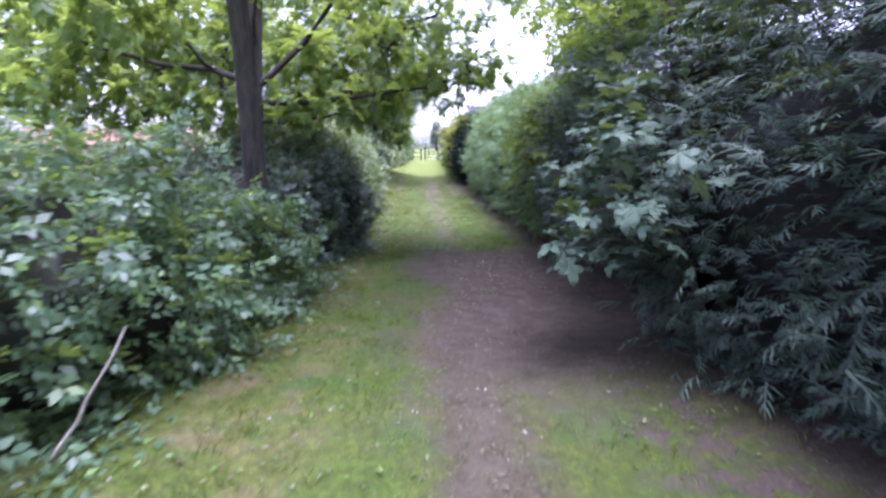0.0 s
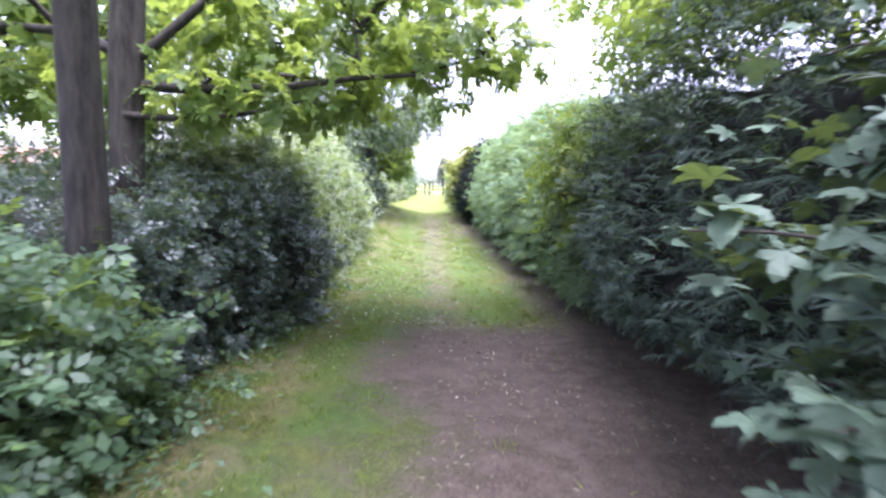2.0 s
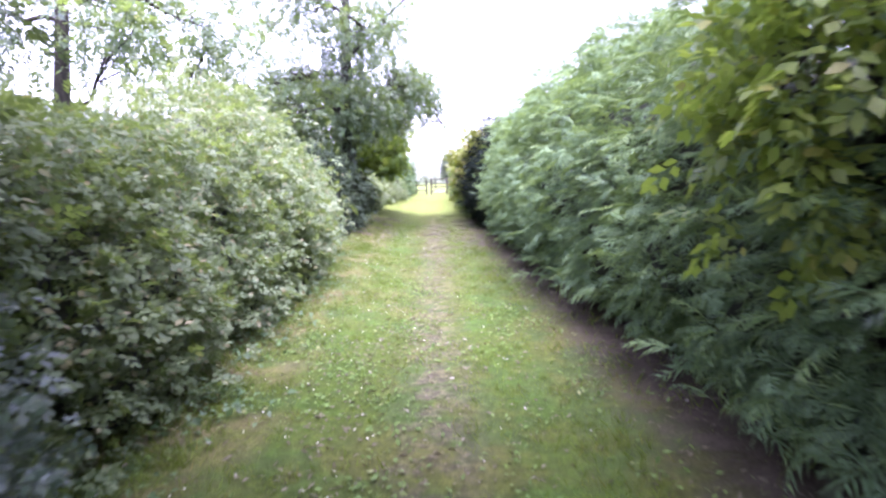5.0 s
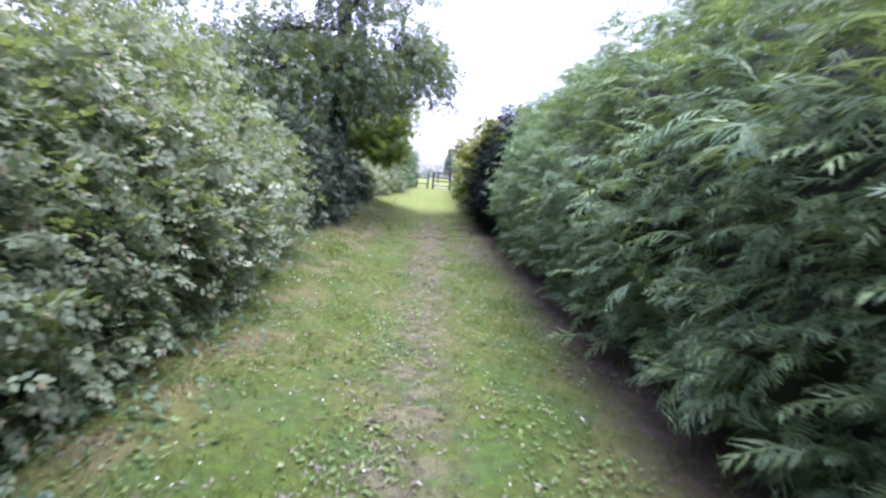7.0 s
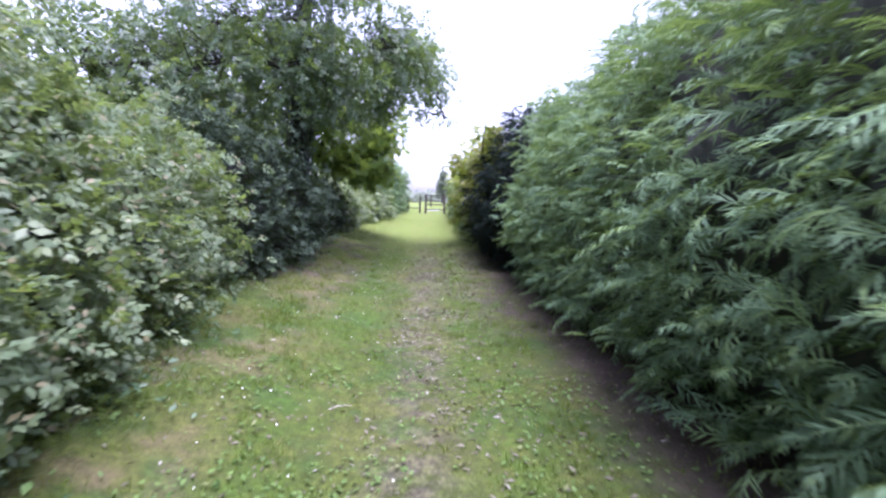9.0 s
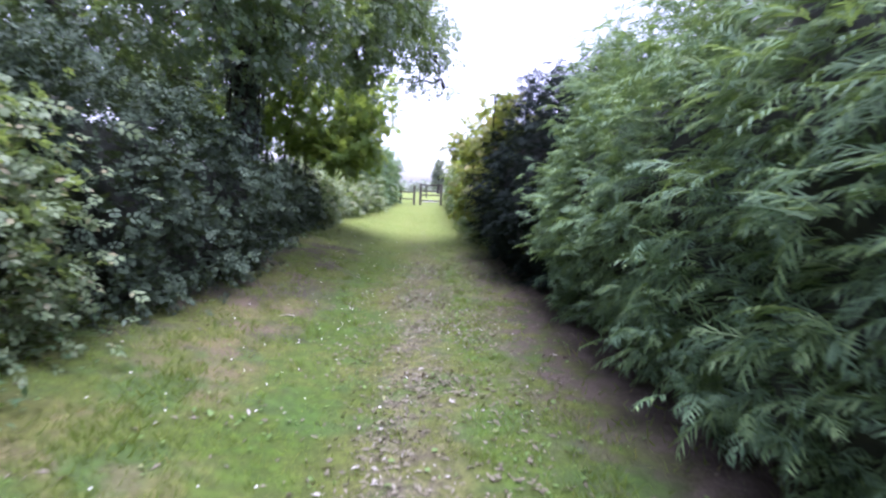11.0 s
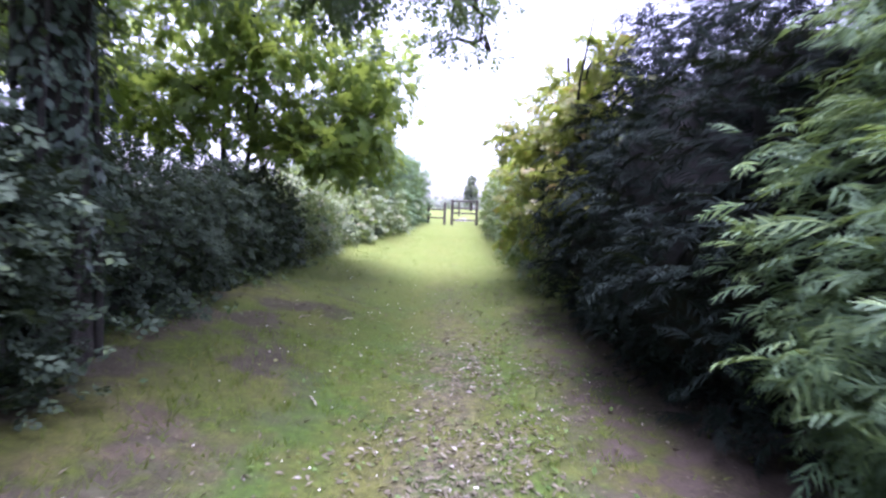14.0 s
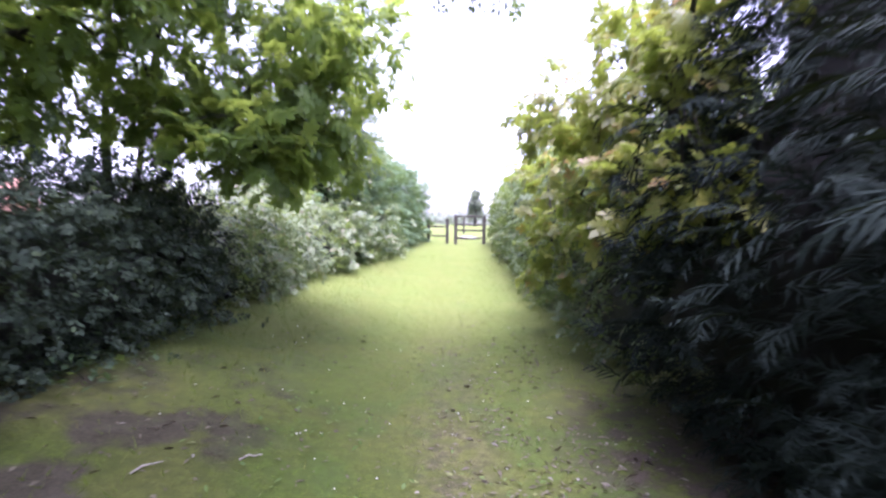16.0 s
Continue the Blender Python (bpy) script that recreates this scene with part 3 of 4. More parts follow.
def lane_share(x, y):
    """How much grass grows at each place."""
    worn = np.exp(-((x - np.where(y < 6, -0.18, 0.02)) / 0.30) ** 2) * (y < 30)
    bare = (y > 3.0) & (y < 9.3) & (x > -0.5)
    s = 1 - 0.75 * worn
    s = np.where(bare, 0.05, s)
    s = np.where((x > 1.1) & (y < 28), s * 0.2, s)
    s = np.where((x > 0.45) & (y < 4), s * 0.35, s)
    s = np.where((x < -1.9) & (y < 28), s * 0.5, s)
    s = np.where((np.abs(x + 1.9) < 0.6) & (np.abs(y - 24.4) < 3.4), s * 0.6, s)
    s = np.where((x > 0.8) & (y > 20) & (y < 28), s * 0.4, s)
    return s


def grass_and_litter():
    rng = np.random.default_rng(21)
    n = 210000
    y = rng.uniform(0.9, 40, n)
    x = rng.uniform(-3.0, 2.3, n)
    patch = np.array([noise.noise(Vector((a * 1.7, b * 1.7, 3.0))) for a, b in zip(x, y)])
    keep = rng.random(n) < lane_share(x, y) * np.clip(0.72 + patch * 0.55 * np.clip((27 - y) / 5, 0.05, 1), 0.15, 1)
    keep &= (y < 26) | (rng.random(n) < 0.3)
    x, y, patch = x[keep], y[keep], patch[keep]
    n = len(x)
    z = np.array([ground_z(q) for q in y]) + bank(x, y) + 0.03 * np.clip((np.abs(x) - 0.4) / 1.2, 0, 1) - 0.012
    tip = np.stack([rng.normal(0, 0.75, n), rng.normal(0, 0.75, n), np.ones(n)], 1)
    up = np.stack([rng.normal(0, 1, n), rng.normal(0, 1, n), np.full(n, 0.1)], 1)
    hgt = rng.uniform(0.025, 0.065, n) * (1 + np.clip(patch, -0.4, 0.8) * np.clip((26 - y) / 6, 0.1, 1)) * np.where(np.abs(x + 0.2) > 1.2, 1.5, 1.0)
    v, f = scatter(BLADE, np.stack([x, y, z], 1), tip, up, hgt)
    # taller tufts, thicker towards the verges
    tufts = 900
    ty = rng.uniform(1.0, 26, tufts)
    tx = np.where(rng.random(tufts) < 0.6, rng.normal(-1.35, 0.4, tufts), rng.normal(0.65, 0.35, tufts))
    ok = rng.random(tufts) < lane_share(tx, ty)
    tx, ty = np.repeat(tx[ok], 26), np.repeat(ty[ok], 26)
    n = len(tx)
    tx, ty = tx + rng.normal(0, 0.045, n), ty + rng.normal(0, 0.045, n)
    tz = np.array([ground_z(q) for q in ty]) + bank(tx, ty) + 0.03 * np.clip((np.abs(tx) - 0.4) / 1.2, 0, 1) - 0.012
    tip = np.stack([rng.normal(0, 0.6, n), rng.normal(0, 0.6, n), np.ones(n)], 1)
    up = np.stack([rng.normal(0, 1, n), rng.normal(0, 1, n), np.full(n, 0.1)], 1)
    v, f = joined([(v, f), scatter(BLADE, np.stack([tx, ty, tz], 1), tip, up, rng.uniform(0.04, 0.09, n))])
    tagged(mesh_object("grass", v, f, GRASS), "short yellow-green grass blades growing on the lane", "grass", kind="stuff")
    n = 15000
    y = rng.uniform(0.8, 30, n)
    x = np.where(rng.random(n) < 0.55, rng.normal(0.1, 0.6, n), rng.uniform(-2.4, 1.7, n))
    patch = np.array([noise.noise(Vector((a * 0.9, b * 0.5, 8.0))) for a, b in zip(x, y)])
    keep = rng.random(n) < np.clip(0.35 + patch * 1.3, 0.05, 1) * np.where(y < 9, 1.1, 0.8)
    x, y = x[keep], y[keep]
    n = len(x)
    z = np.array([ground_z(q) for q in y]) + bank(x, y) + 0.03 * np.clip((np.abs(x) - 0.4) / 1.2, 0, 1) + rng.uniform(0.003, 0.009, n)
    tip = np.stack([rng.normal(0, 1, n), rng.normal(0, 1, n), rng.normal(0, 0.12, n)], 1)
    up = np.stack([rng.normal(0, 0.15, n), rng.normal(0, 0.15, n), np.ones(n)], 1)
    v, f = scatter(CURL, np.stack([x, y, z], 1), tip, up, rng.uniform(0.025, 0.07, n) * np.where(y < 9, 0.7, 1.0))
    # drifts along the worn line, thickest under the oak
    k = 15000
    spot = rng.random(k)
    ys = np.where(spot < 0.84, rng.normal(23.2, 3.0, k), rng.normal(11.8, 2.4, k))
    xs = np.where(ys > 17, rng.normal(0.12, 0.42, k) + np.where(ys > 24.0, rng.uniform(0.0, 0.6, k), 0.0), rng.normal(-0.35, 0.65, k))
    drift = np.array([noise.noise(Vector((a * 2.2, b * 1.3, 12.0))) for a, b in zip(xs, ys)])
    ok = rng.random(k) < np.clip(0.45 + drift * 1.5, 0.06, 1)
    xs, ys = xs[ok], ys[ok]
    k = len(xs)
    zs = np.array([ground_z(q) for q in ys]) + bank(xs, ys) + 0.03 * np.clip((np.abs(xs) - 0.4) / 1.2, 0, 1) + rng.uniform(0.003, 0.012, k)
    tip = np.stack([rng.normal(0, 1, k), rng.normal(0, 1, k), rng.normal(0, 0.25, k)], 1)
    up = np.stack([rng.normal(0, 0.22, k), rng.normal(0, 0.22, k), np.ones(k)], 1)
    v2, f2 = scatter(CURL, np.stack([xs, ys, zs], 1), tip, up, rng.uniform(0.024, 0.064, k))
    v, f = joined([(v, f), (v2, f2)])
    tagged(mesh_object("fallen_leaves", v, f, LITTER), "dry brown and pale leaves fallen on the lane", "leaf litter", kind="stuff")


grass_and_litter()


def verge_weeds():
    """Broad-leaved weeds along the foot of the planting, and white clover heads in the grass."""
    rng = np.random.default_rng(22)
    n = 9000
    y = rng.uniform(1.5, 30, n)
    edge = np.interp(y, [1.5, 5.5, 9, 15, 18, 22, 30], [-2.3, -1.75, -1.6, -1.75, -2.2, -2.7, -2.55])
    tuft = np.array([noise.noise(Vector((0.0, b * 1.4, 5.0))) for b in y])
    x = edge + np.abs(rng.normal(0, 0.22, n)) * (1 + tuft) - 0.12
    keep = rng.random(n) < np.clip(0.5 + tuft * 1.2, 0.05, 1)
    x, y = x[keep], y[keep]
    n = len(x)
    z = np.array([ground_z(q) for q in y]) + bank(x, y) + 0.03 + np.abs(rng.normal(0, 0.07, n))
    tip = np.stack([rng.normal(0.4, 0.8, n), rng.normal(0, 0.8, n), rng.normal(0.2, 0.4, n)], 1)
    up = np.stack([rng.normal(0, 0.35, n), rng.normal(0, 0.35, n), np.ones(n)], 1)
    v, f = scatter(OVAL, np.stack([x, y, z], 1), tip, up, rng.uniform(0.03, 0.085, n))
    tagged(mesh_object("verge_weeds", v, f, LEAF_NETTLE), "low broad-leaved green weeds at the hedge foot", "weeds", kind="stuff")
    n = 15000
    y = np.where(rng.random(n) < 0.6, rng.uniform(7.5, 18, n), rng.uniform(1.5, 28, n))
    x = np.where(rng.random(n) < 0.6, rng.normal(-0.75, 0.55, n), rng.normal(0.75, 0.4, n))
    mat = np.array([noise.noise(Vector((a * 1.9, b * 1.1, 15.0))) for a, b in zip(x, y)])
    keep = (rng.random(n) < np.clip(0.3 + mat * 1.6, 0.03, 1)) & ((y < 3) | (y > 9) | (x < -0.9))
    x, y = x[keep], y[keep]
    n = len(x)
    z = np.array([ground_z(q) for q in y]) + bank(x, y) + 0.03 * np.clip((np.abs(x) - 0.4) / 1.2, 0, 1) + rng.uniform(0.004, 0.03, n)
    tip = np.stack([rng.normal(0, 1, n), rng.normal(0, 1, n), rng.normal(0.25, 0.3, n)], 1)
    up = np.stack([rng.normal(0, 0.3, n), rng.normal(0, 0.3, n), np.ones(n)], 1)
    v, f = scatter(FLAT, np.stack([x, y, z], 1), tip, up, rng.uniform(0.02, 0.055, n))
    tagged(mesh_object("lane_weeds", v, f, LEAF_WEED), "low clover and plantain leaves growing flat in the grass", "weeds", kind="stuff")
    n = 240
    y = rng.uniform(8, 30, n)
    x = np.where(rng.random(n) < 0.7, rng.normal(-0.9, 0.45, n), rng.uniform(-2.0, 1.2, n))
    z = np.array([ground_z(q) for q in y]) + bank(x, y) + 0.05 + rng.random(n) * 0.03
    ball = (np.array([(1, 0, 0), (0, 1, 0), (-1, 0, 0), (0, -1, 0), (0, 0, 1), (0, 0, -0.6)]) * 0.5,
            np.array([(0, 1, 4), (1, 2, 4), (2, 3, 4), (3, 0, 4), (1, 0, 5), (2, 1, 5), (3, 2, 5), (0, 3, 5)]))
    v, f = scatter(ball, np.stack([x, y, z], 1), np.tile((0.0, 1.0, 0.0), (n, 1)), np.tile((0.0, 0.0, 1.0), (n, 1)), rng.uniform(0.010, 0.018, n))
    tagged(mesh_object("clover_flowers", v, f, PETAL), "small white clover flowers scattered in the grass", "flowers", kind="stuff")


verge_weeds()


def lerp(*pts):
    xs, vs = [p[0] for p in pts], [p[1] for p in pts]
    return lambda q: float(np.interp(q, xs, vs))


# ---- planting on the one side of the lane ----
hedge("bramble_thicket", "loose green bramble and nettle thicket at the lane edge", "shrub", -3, 6.7, lerp((-3, -2.9), (2.3, -2.75), (3.3, -2.35), (5.6, -2.05), (6.7, -2.1)), 2.6,
      lerp((-3, 2.1), (2, 2.0), (4, 1.8), (5.4, 1.35), (6.7, 0.85)), -1, SPRIG, LEAF_NETTLE, 0.21, 9500, 0.16, 1.5, 0.5, 0.15, 0.24, seed=1.1, fuzz=0.26, ledge=0.22, rough=1.3, leaders=40)
hedge("privet_hedge", "dark clipped privet hedge with small glossy leaves", "hedge", 6.3, 9.3, lerp((6.3, -2.2), (7.2, -2.15), (8.4, -1.8), (9.3, -1.35)), 1.5,
      lerp((6.3, 1.1), (7, 1.5), (7.6, 1.68), (9.3, 1.72)), -1, SPRIG, LEAF_HOLLY, 0.125, 7600, 0.15, 2.0, 0.12, 0.1, 0.16, seed=1.2, ledge=0.12, leaders=14)
hedge("hornbeam_hedge", "tall green hornbeam hedge with dense small leaves", "hedge", 8.9, 17.6, lerp((8.9, -1.9), (15, -1.9), (17.6, -2.1)), 1.1,
      lerp((8.9, 2.15), (10.5, 2.2), (12, 2.0), (15, 2.05), (17.6, 1.9)), -1, SPRIG, LEAF_HORNBEAM, 0.15, 18500, 0.10, 1.6, 0.42, 0.06, 0.2, seed=1.3, ledge=0.20, rough=1.15, leaders=60, fuzz=0.16)
hedge("hawthorn_bush", "pale leafy hawthorn growing above the clipped hedge", "shrub", 13.2, 17.4, lerp((13, -2.3), (18, -2.5)), 0.9,
      lerp((13.2, 2.1), (15, 2.75), (17.4, 2.4)), -1, SPRIG, LEAF_PALE, 0.145, 6000, 0.1, 1.8, 0.3, 0.1, 0.24, seed=1.4, fuzz=0.34, ledge=0.18, rough=1.4, leaders=50)
hedge("overgrown_shrub", "rounded green shrub spreading over the verge", "shrub", 17.4, 20.6, lerp((17.4, -2.3), (20.6, -2.75)), 1.4,
      lerp((17.4, 1.7), (19.0, 2.1), (20.6, 1.9)), -1, SPRIG, LEAF_HORNBEAM, 0.155, 6400, 0.22, 1.5, 0.4, 0.1, 0.24, seed=1.8, fuzz=0.24, ledge=0.22, rough=1.25, leaders=16)
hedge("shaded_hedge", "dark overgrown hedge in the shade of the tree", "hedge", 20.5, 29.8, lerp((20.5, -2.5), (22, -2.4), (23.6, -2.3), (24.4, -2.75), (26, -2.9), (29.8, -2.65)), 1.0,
      lerp((20.5, 2.3), (23, 2.0), (25, 1.6), (29.8, 1.45)), -1, SPRIG, LEAF_SHADED_HEDGE, 0.14, 13500, 0.22, 1.6, 0.2, 0.1, 0.24, seed=1.5, fuzz=0.24, ledge=0.24, rough=1.3, leaders=50)
hedge("pale_bank_hedge", "pale grey-green hedge on the open verge", "hedge", 29.8, 39, lerp((29.8, -2.6), (34, -2.4), (39, -1.75)), 1.2,
      lerp((29.8, 1.3), (34, 1.5), (39, 1.7)), -1, SPRIG, LEAF_PALE, 0.22, 4400, 0.15, 1.4, 0.4, 0.1, 0.22, seed=1.6, fuzz=0.24, ledge=0.18, rough=1.3, leaders=30)
hedge("tall_field_hedge", "tall green conifer hedge beside the field gate", "hedge", 35, 44.5, lerp((35, -2.3), (44.5, -1.15)), 1.6,
      lerp((35, 2.2), (37, 3.4), (44.5, 2.6)), -1, YEW, LEAF_CYPRESS, 0.40, 4200, 0.15, 1.2, 0.5, 0.3, 0.25, seed=1.7, fronds=True, ledge=0.2)
hedge("garden_shrubs", "light green garden shrubs behind the trees", "shrub", 9.5, 15.5, lerp((9.5, -4.4), (15.5, -4.2)), 2.2,
      lerp((9.5, 1.9), (12, 2.1), (15.5, 1.9)), -1, SPRIG, LEAF_PALE, 0.25, 2600, 0.2, 1.3, 0.6, 0.1, 0.24, seed=1.9, fuzz=0.34, rough=1.3)

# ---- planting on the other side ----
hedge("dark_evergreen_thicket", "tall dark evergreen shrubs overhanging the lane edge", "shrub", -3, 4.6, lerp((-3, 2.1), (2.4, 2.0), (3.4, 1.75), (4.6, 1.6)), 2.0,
      lerp((-3, 4.0), (2, 3.7), (3.6, 3.4), (4.6, 2.9)), 1, YEW, LEAF_YEW, 0.20, 12500, 0.46, 1.3, 0.25, 0.35, 0.34, seed=2.1, core_mat=DEEP_SHADE, fuzz=0.2, ledge=0.28, fronds=True, pale_mat=LEAF_YEW_PALE, rough=1.35, leaders=50)
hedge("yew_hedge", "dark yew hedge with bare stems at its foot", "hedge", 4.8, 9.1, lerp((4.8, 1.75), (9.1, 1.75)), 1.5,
      lerp((4.8, 3.3), (7, 3.2), (9.1, 2.6)), 1, YEW, LEAF_YEW, 0.18, 9000, 0.32, 1.5, 0.15, 0.3, 0.28, foot=0.3, seed=2.2, core_mat=DEEP_SHADE, stems=7, ledge=0.28, fronds=True, pale_mat=LEAF_YEW_PALE, rough=1.25, leaders=30)
hedge("cypress_hedge", "tall green cypress hedge with feathery drooping sprays", "hedge", 9.1, 24.15, lerp((9.1, 2.0), (12, 2.0), (16, 1.9), (24.2, 2.0)), 1.6,
      lerp((9.1, 2.7), (12.5, 3.15), (15, 3.6), (18, 3.65), (21, 3.5), (24.4, 3.2)), 1, FROND, LEAF_CYPRESS, 0.23, 22500, 0.44, 1.3, 0.35, 0.55, 0.27, foot=0.12, seed=2.3, fuzz=0.12, ledge=0.32, fronds=True, pale_mat=LEAF_CYPRESS_PALE, rough=1.2, leaders=70)
# deep shade is painted into this hedge's leaf and core colours
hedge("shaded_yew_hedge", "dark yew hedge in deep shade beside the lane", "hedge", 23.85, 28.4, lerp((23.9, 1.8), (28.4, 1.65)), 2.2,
      lerp((24.2, 3.4), (26.0, 3.6), (28.4, 3.7)), 1, FROND, LEAF_SHADED_YEW, 0.23, 7600, 0.50, 1.2, 0.55, 0.35, 0.32, seed=2.4, core_mat=DEEP_SHADE, ledge=0.36, fronds=True, rough=1.3, leaders=24)
hedge("field_end_hedge", "green hedge running up to the field gate", "hedge", 28.3, 44.5, lerp((28.3, 1.6), (33, 1.5), (44.5, 1.5)), 1.5,
      lerp((28.3, 2.7), (36, 3.0), (44.5, 2.2)), 1, SPRIG, LEAF_HORNBEAM, 0.24, 5600, 0.15, 1.3, 0.35, 0.1, 0.22, seed=2.5, ledge=0.18, rough=1.3, leaders=60)

# ---- trees ----
tree("twin_maple", "maple with two grey-brown trunks standing close together", "tree",
     [([(-2.45, 6.65, -0.3), (-2.45, 6.65, 1.0), (-2.47, 6.63, 2.4), (-2.56, 6.5, 4.0), (-2.85, 6.4, 6.5)], [0.17, 0.135, 0.125, 0.11, 0.06]),
      ([(-2.76, 7.7, -0.3), (-2.76, 7.7, 1.0), (-2.72, 7.7, 2.4), (-2.6, 7.7, 4.0), (-2.3, 7.8, 6.5)], [0.17, 0.135, 0.125, 0.11, 0.05])],
     [(-2.2, 7.9, 2.05, 0.5, 0.5, 0.22, 60), (-1.5, 8.1, 2.1, 0.5, 0.6, 0.25, 80), (-0.9, 8.2, 2.3, 0.5, 0.7, 0.25, 80), (-0.2, 8.3, 2.45, 0.5, 0.7, 0.25, 75), (0.4, 8.5, 2.75, 0.5, 0.7, 0.25, 60),
      (-3.4, 8.4, 2.15, 0.7, 0.8, 0.3, 90), (-4.4, 8.6, 2.2, 0.8, 0.9, 0.35, 100), (-5.6, 8.6, 2.3, 1.0, 1.0, 0.45, 210), (-6.9, 8.4, 2.5, 1.0, 1.0, 0.5, 200),
      (-2.0, 8.6, 2.75, 0.9, 1.1, 0.3, 140), (-1.0, 9.0, 2.95, 0.9, 1.1, 0.3, 130), (-3.4, 8.8, 2.9, 1.1, 1.1, 0.35, 150), (-4.8, 8.8, 3.1, 1.2, 1.2, 0.45, 260), (-6.4, 9.4, 3.4, 1.4, 1.4, 0.6, 280),
      (-1.6, 9.4, 3.5, 1.1, 1.2, 0.35, 140), (-0.4, 9.4, 3.5, 0.9, 1.2, 0.35, 110), (-3.0, 9.6, 3.8, 1.4, 1.3, 0.5, 170), (0.5, 9.6, 4.0, 0.9, 1.2, 0.4, 80),
      (-4.0, 6.3, 3.2, 1.2, 1.2, 0.5, 230), (-2.0, 6.4, 3.6, 1.2, 1.2, 0.5, 150), (-4.9, 5.0, 3.7, 1.5, 1.5, 0.8, 230), (-0.8, 6.6, 4.4, 1.4, 1.6, 0.7, 260),
      # the clumps about 5 m up are unseen, added to shade the lane
      (0.8, 6.0, 5.0, 1.5, 1.8, 0.7, 330), (-0.6, 4.0, 5.0, 1.6, 1.6, 0.7, 330), (-2.6, 4.2, 5.4, 1.8, 1.8, 0.9, 150), (0.4, 8.4, 5.4, 1.6, 1.6, 0.8, 260),
      (-3.0, 8.2, 5.2, 2.0, 2.0, 1.0, 170), (-1.4, 11.0, 4.6, 1.3, 1.2, 0.7, 150), (-5.8, 10.8, 3.6, 1.7, 1.5, 1.0, 260), (-4.9, 10.3, 2.6, 1.1, 0.9, 0.5, 200), (-7.6, 10.6, 3.0, 1.5, 1.2, 0.8, 240), (-4.0, 9.9, 3.4, 1.0, 0.9, 0.4, 140), (-3.2, 11.5, 4.0, 1.5, 1.3, 0.8, 150)],
     PALM_BUNCH, LEAF_MAPLE, 0.30, 31, 0.03,
     limbs=[([(-2.72, 7.7, 2.05), (-2.1, 7.8, 2.06), (-1.5, 7.9, 2.12), (-0.9, 7.9, 2.22), (-0.4, 7.95, 2.28), (0.25, 8.05, 2.5)], [0.05, 0.042, 0.034, 0.026, 0.018, 0.008]),
            ([(-2.74, 7.6, 1.80), (-2.3, 7.65, 1.79), (-1.8, 7.75, 1.86), (-1.3, 7.8, 2.0)], [0.032, 0.026, 0.018, 0.008]),
            ([(-2.72, 7.7, 2.2), (-2.45, 7.7, 2.42), (-2.0, 7.75, 2.85), (-1.75, 7.8, 3.2), (-1.4, 7.9, 3.7), (-0.9, 8.2, 4.4)], [0.05, 0.046, 0.04, 0.034, 0.026, 0.012]),
            ([(-2.76, 7.7, 2.3), (-3.3, 7.9, 2.5), (-4.1, 8.2, 2.6), (-5.2, 8.4, 2.9), (-6.3, 8.6, 3.1)], [0.05, 0.042, 0.034, 0.024, 0.01])])
tree("ivied_oak", "large ivy-covered oak leaning its crown over the lane", "tree",
     [([(-2.60, 24.5, -0.5), (-2.56, 24.5, 0.5), (-2.52, 24.5, 2.5), (-2.45, 24.4, 4.5), (-2.3, 24.3, 8.0)], [0.30, 0.17, 0.155, 0.15, 0.09])],
     [(-1.7, 24.2, 3.4, 0.9, 1.3, 0.9, 810), (-1.0, 25.4, 4.4, 1.1, 1.4, 1.0, 900), (-0.6, 28.0, 4.6, 1.0, 1.0, 0.8, 630), (-1.7, 22.8, 5.4, 1.2, 1.4, 1.1, 600),
      (-4.2, 24.6, 4.4, 1.7, 1.7, 1.5, 1080), (-3.4, 22.6, 6.2, 1.8, 1.6, 1.3, 810), (-1.4, 25.4, 6.3, 1.4, 1.4, 1.2, 420), (-2.5, 23.0, 3.3, 1.0, 0.9, 1.0, 540),
      (-3.9, 22.2, 3.0, 1.1, 1.1, 1.0, 630), (-5.6, 23.4, 3.4, 1.4, 1.6, 1.5, 810), (-5.0, 26.4, 3.6, 1.5, 1.5, 1.3, 630), 
      # the two clumps above 9 m are unseen, added to shade the yew hedge
      (0.1, 29.0, 4.3, 0.7, 0.7, 0.6, 252), (0.45, 29.4, 3.5, 0.30, 0.4, 0.35, 40), (-0.3, 29.2, 3.6, 0.4, 0.4, 0.25, 47), (-4.2, 23.4, 2.5, 1.0, 1.0, 0.7, 468), (-4.0, 25.8, 2.6, 1.0, 1.0, 0.6, 360), (-5.2, 21.6, 2.8, 1.2, 1.0, 1.0, 468), (-5.0, 23.2, 2.2, 1.0, 1.2, 0.7, 396), (-6.6, 22.4, 2.6, 1.2, 1.4, 1.2, 468), (-1.2, 26.6, 3.5, 0.8, 0.9, 0.6, 460), (-0.6, 26.9, 4.5, 0.8, 0.9, 0.6, 420), (2.6, 25.4, 9.4, 1.2, 1.6, 0.8, 600), (3.4, 27.0, 9.6, 1.4, 1.6, 0.8, 700)],
     SPRIG, LEAF_OAK, 0.25, 32, 0.045)
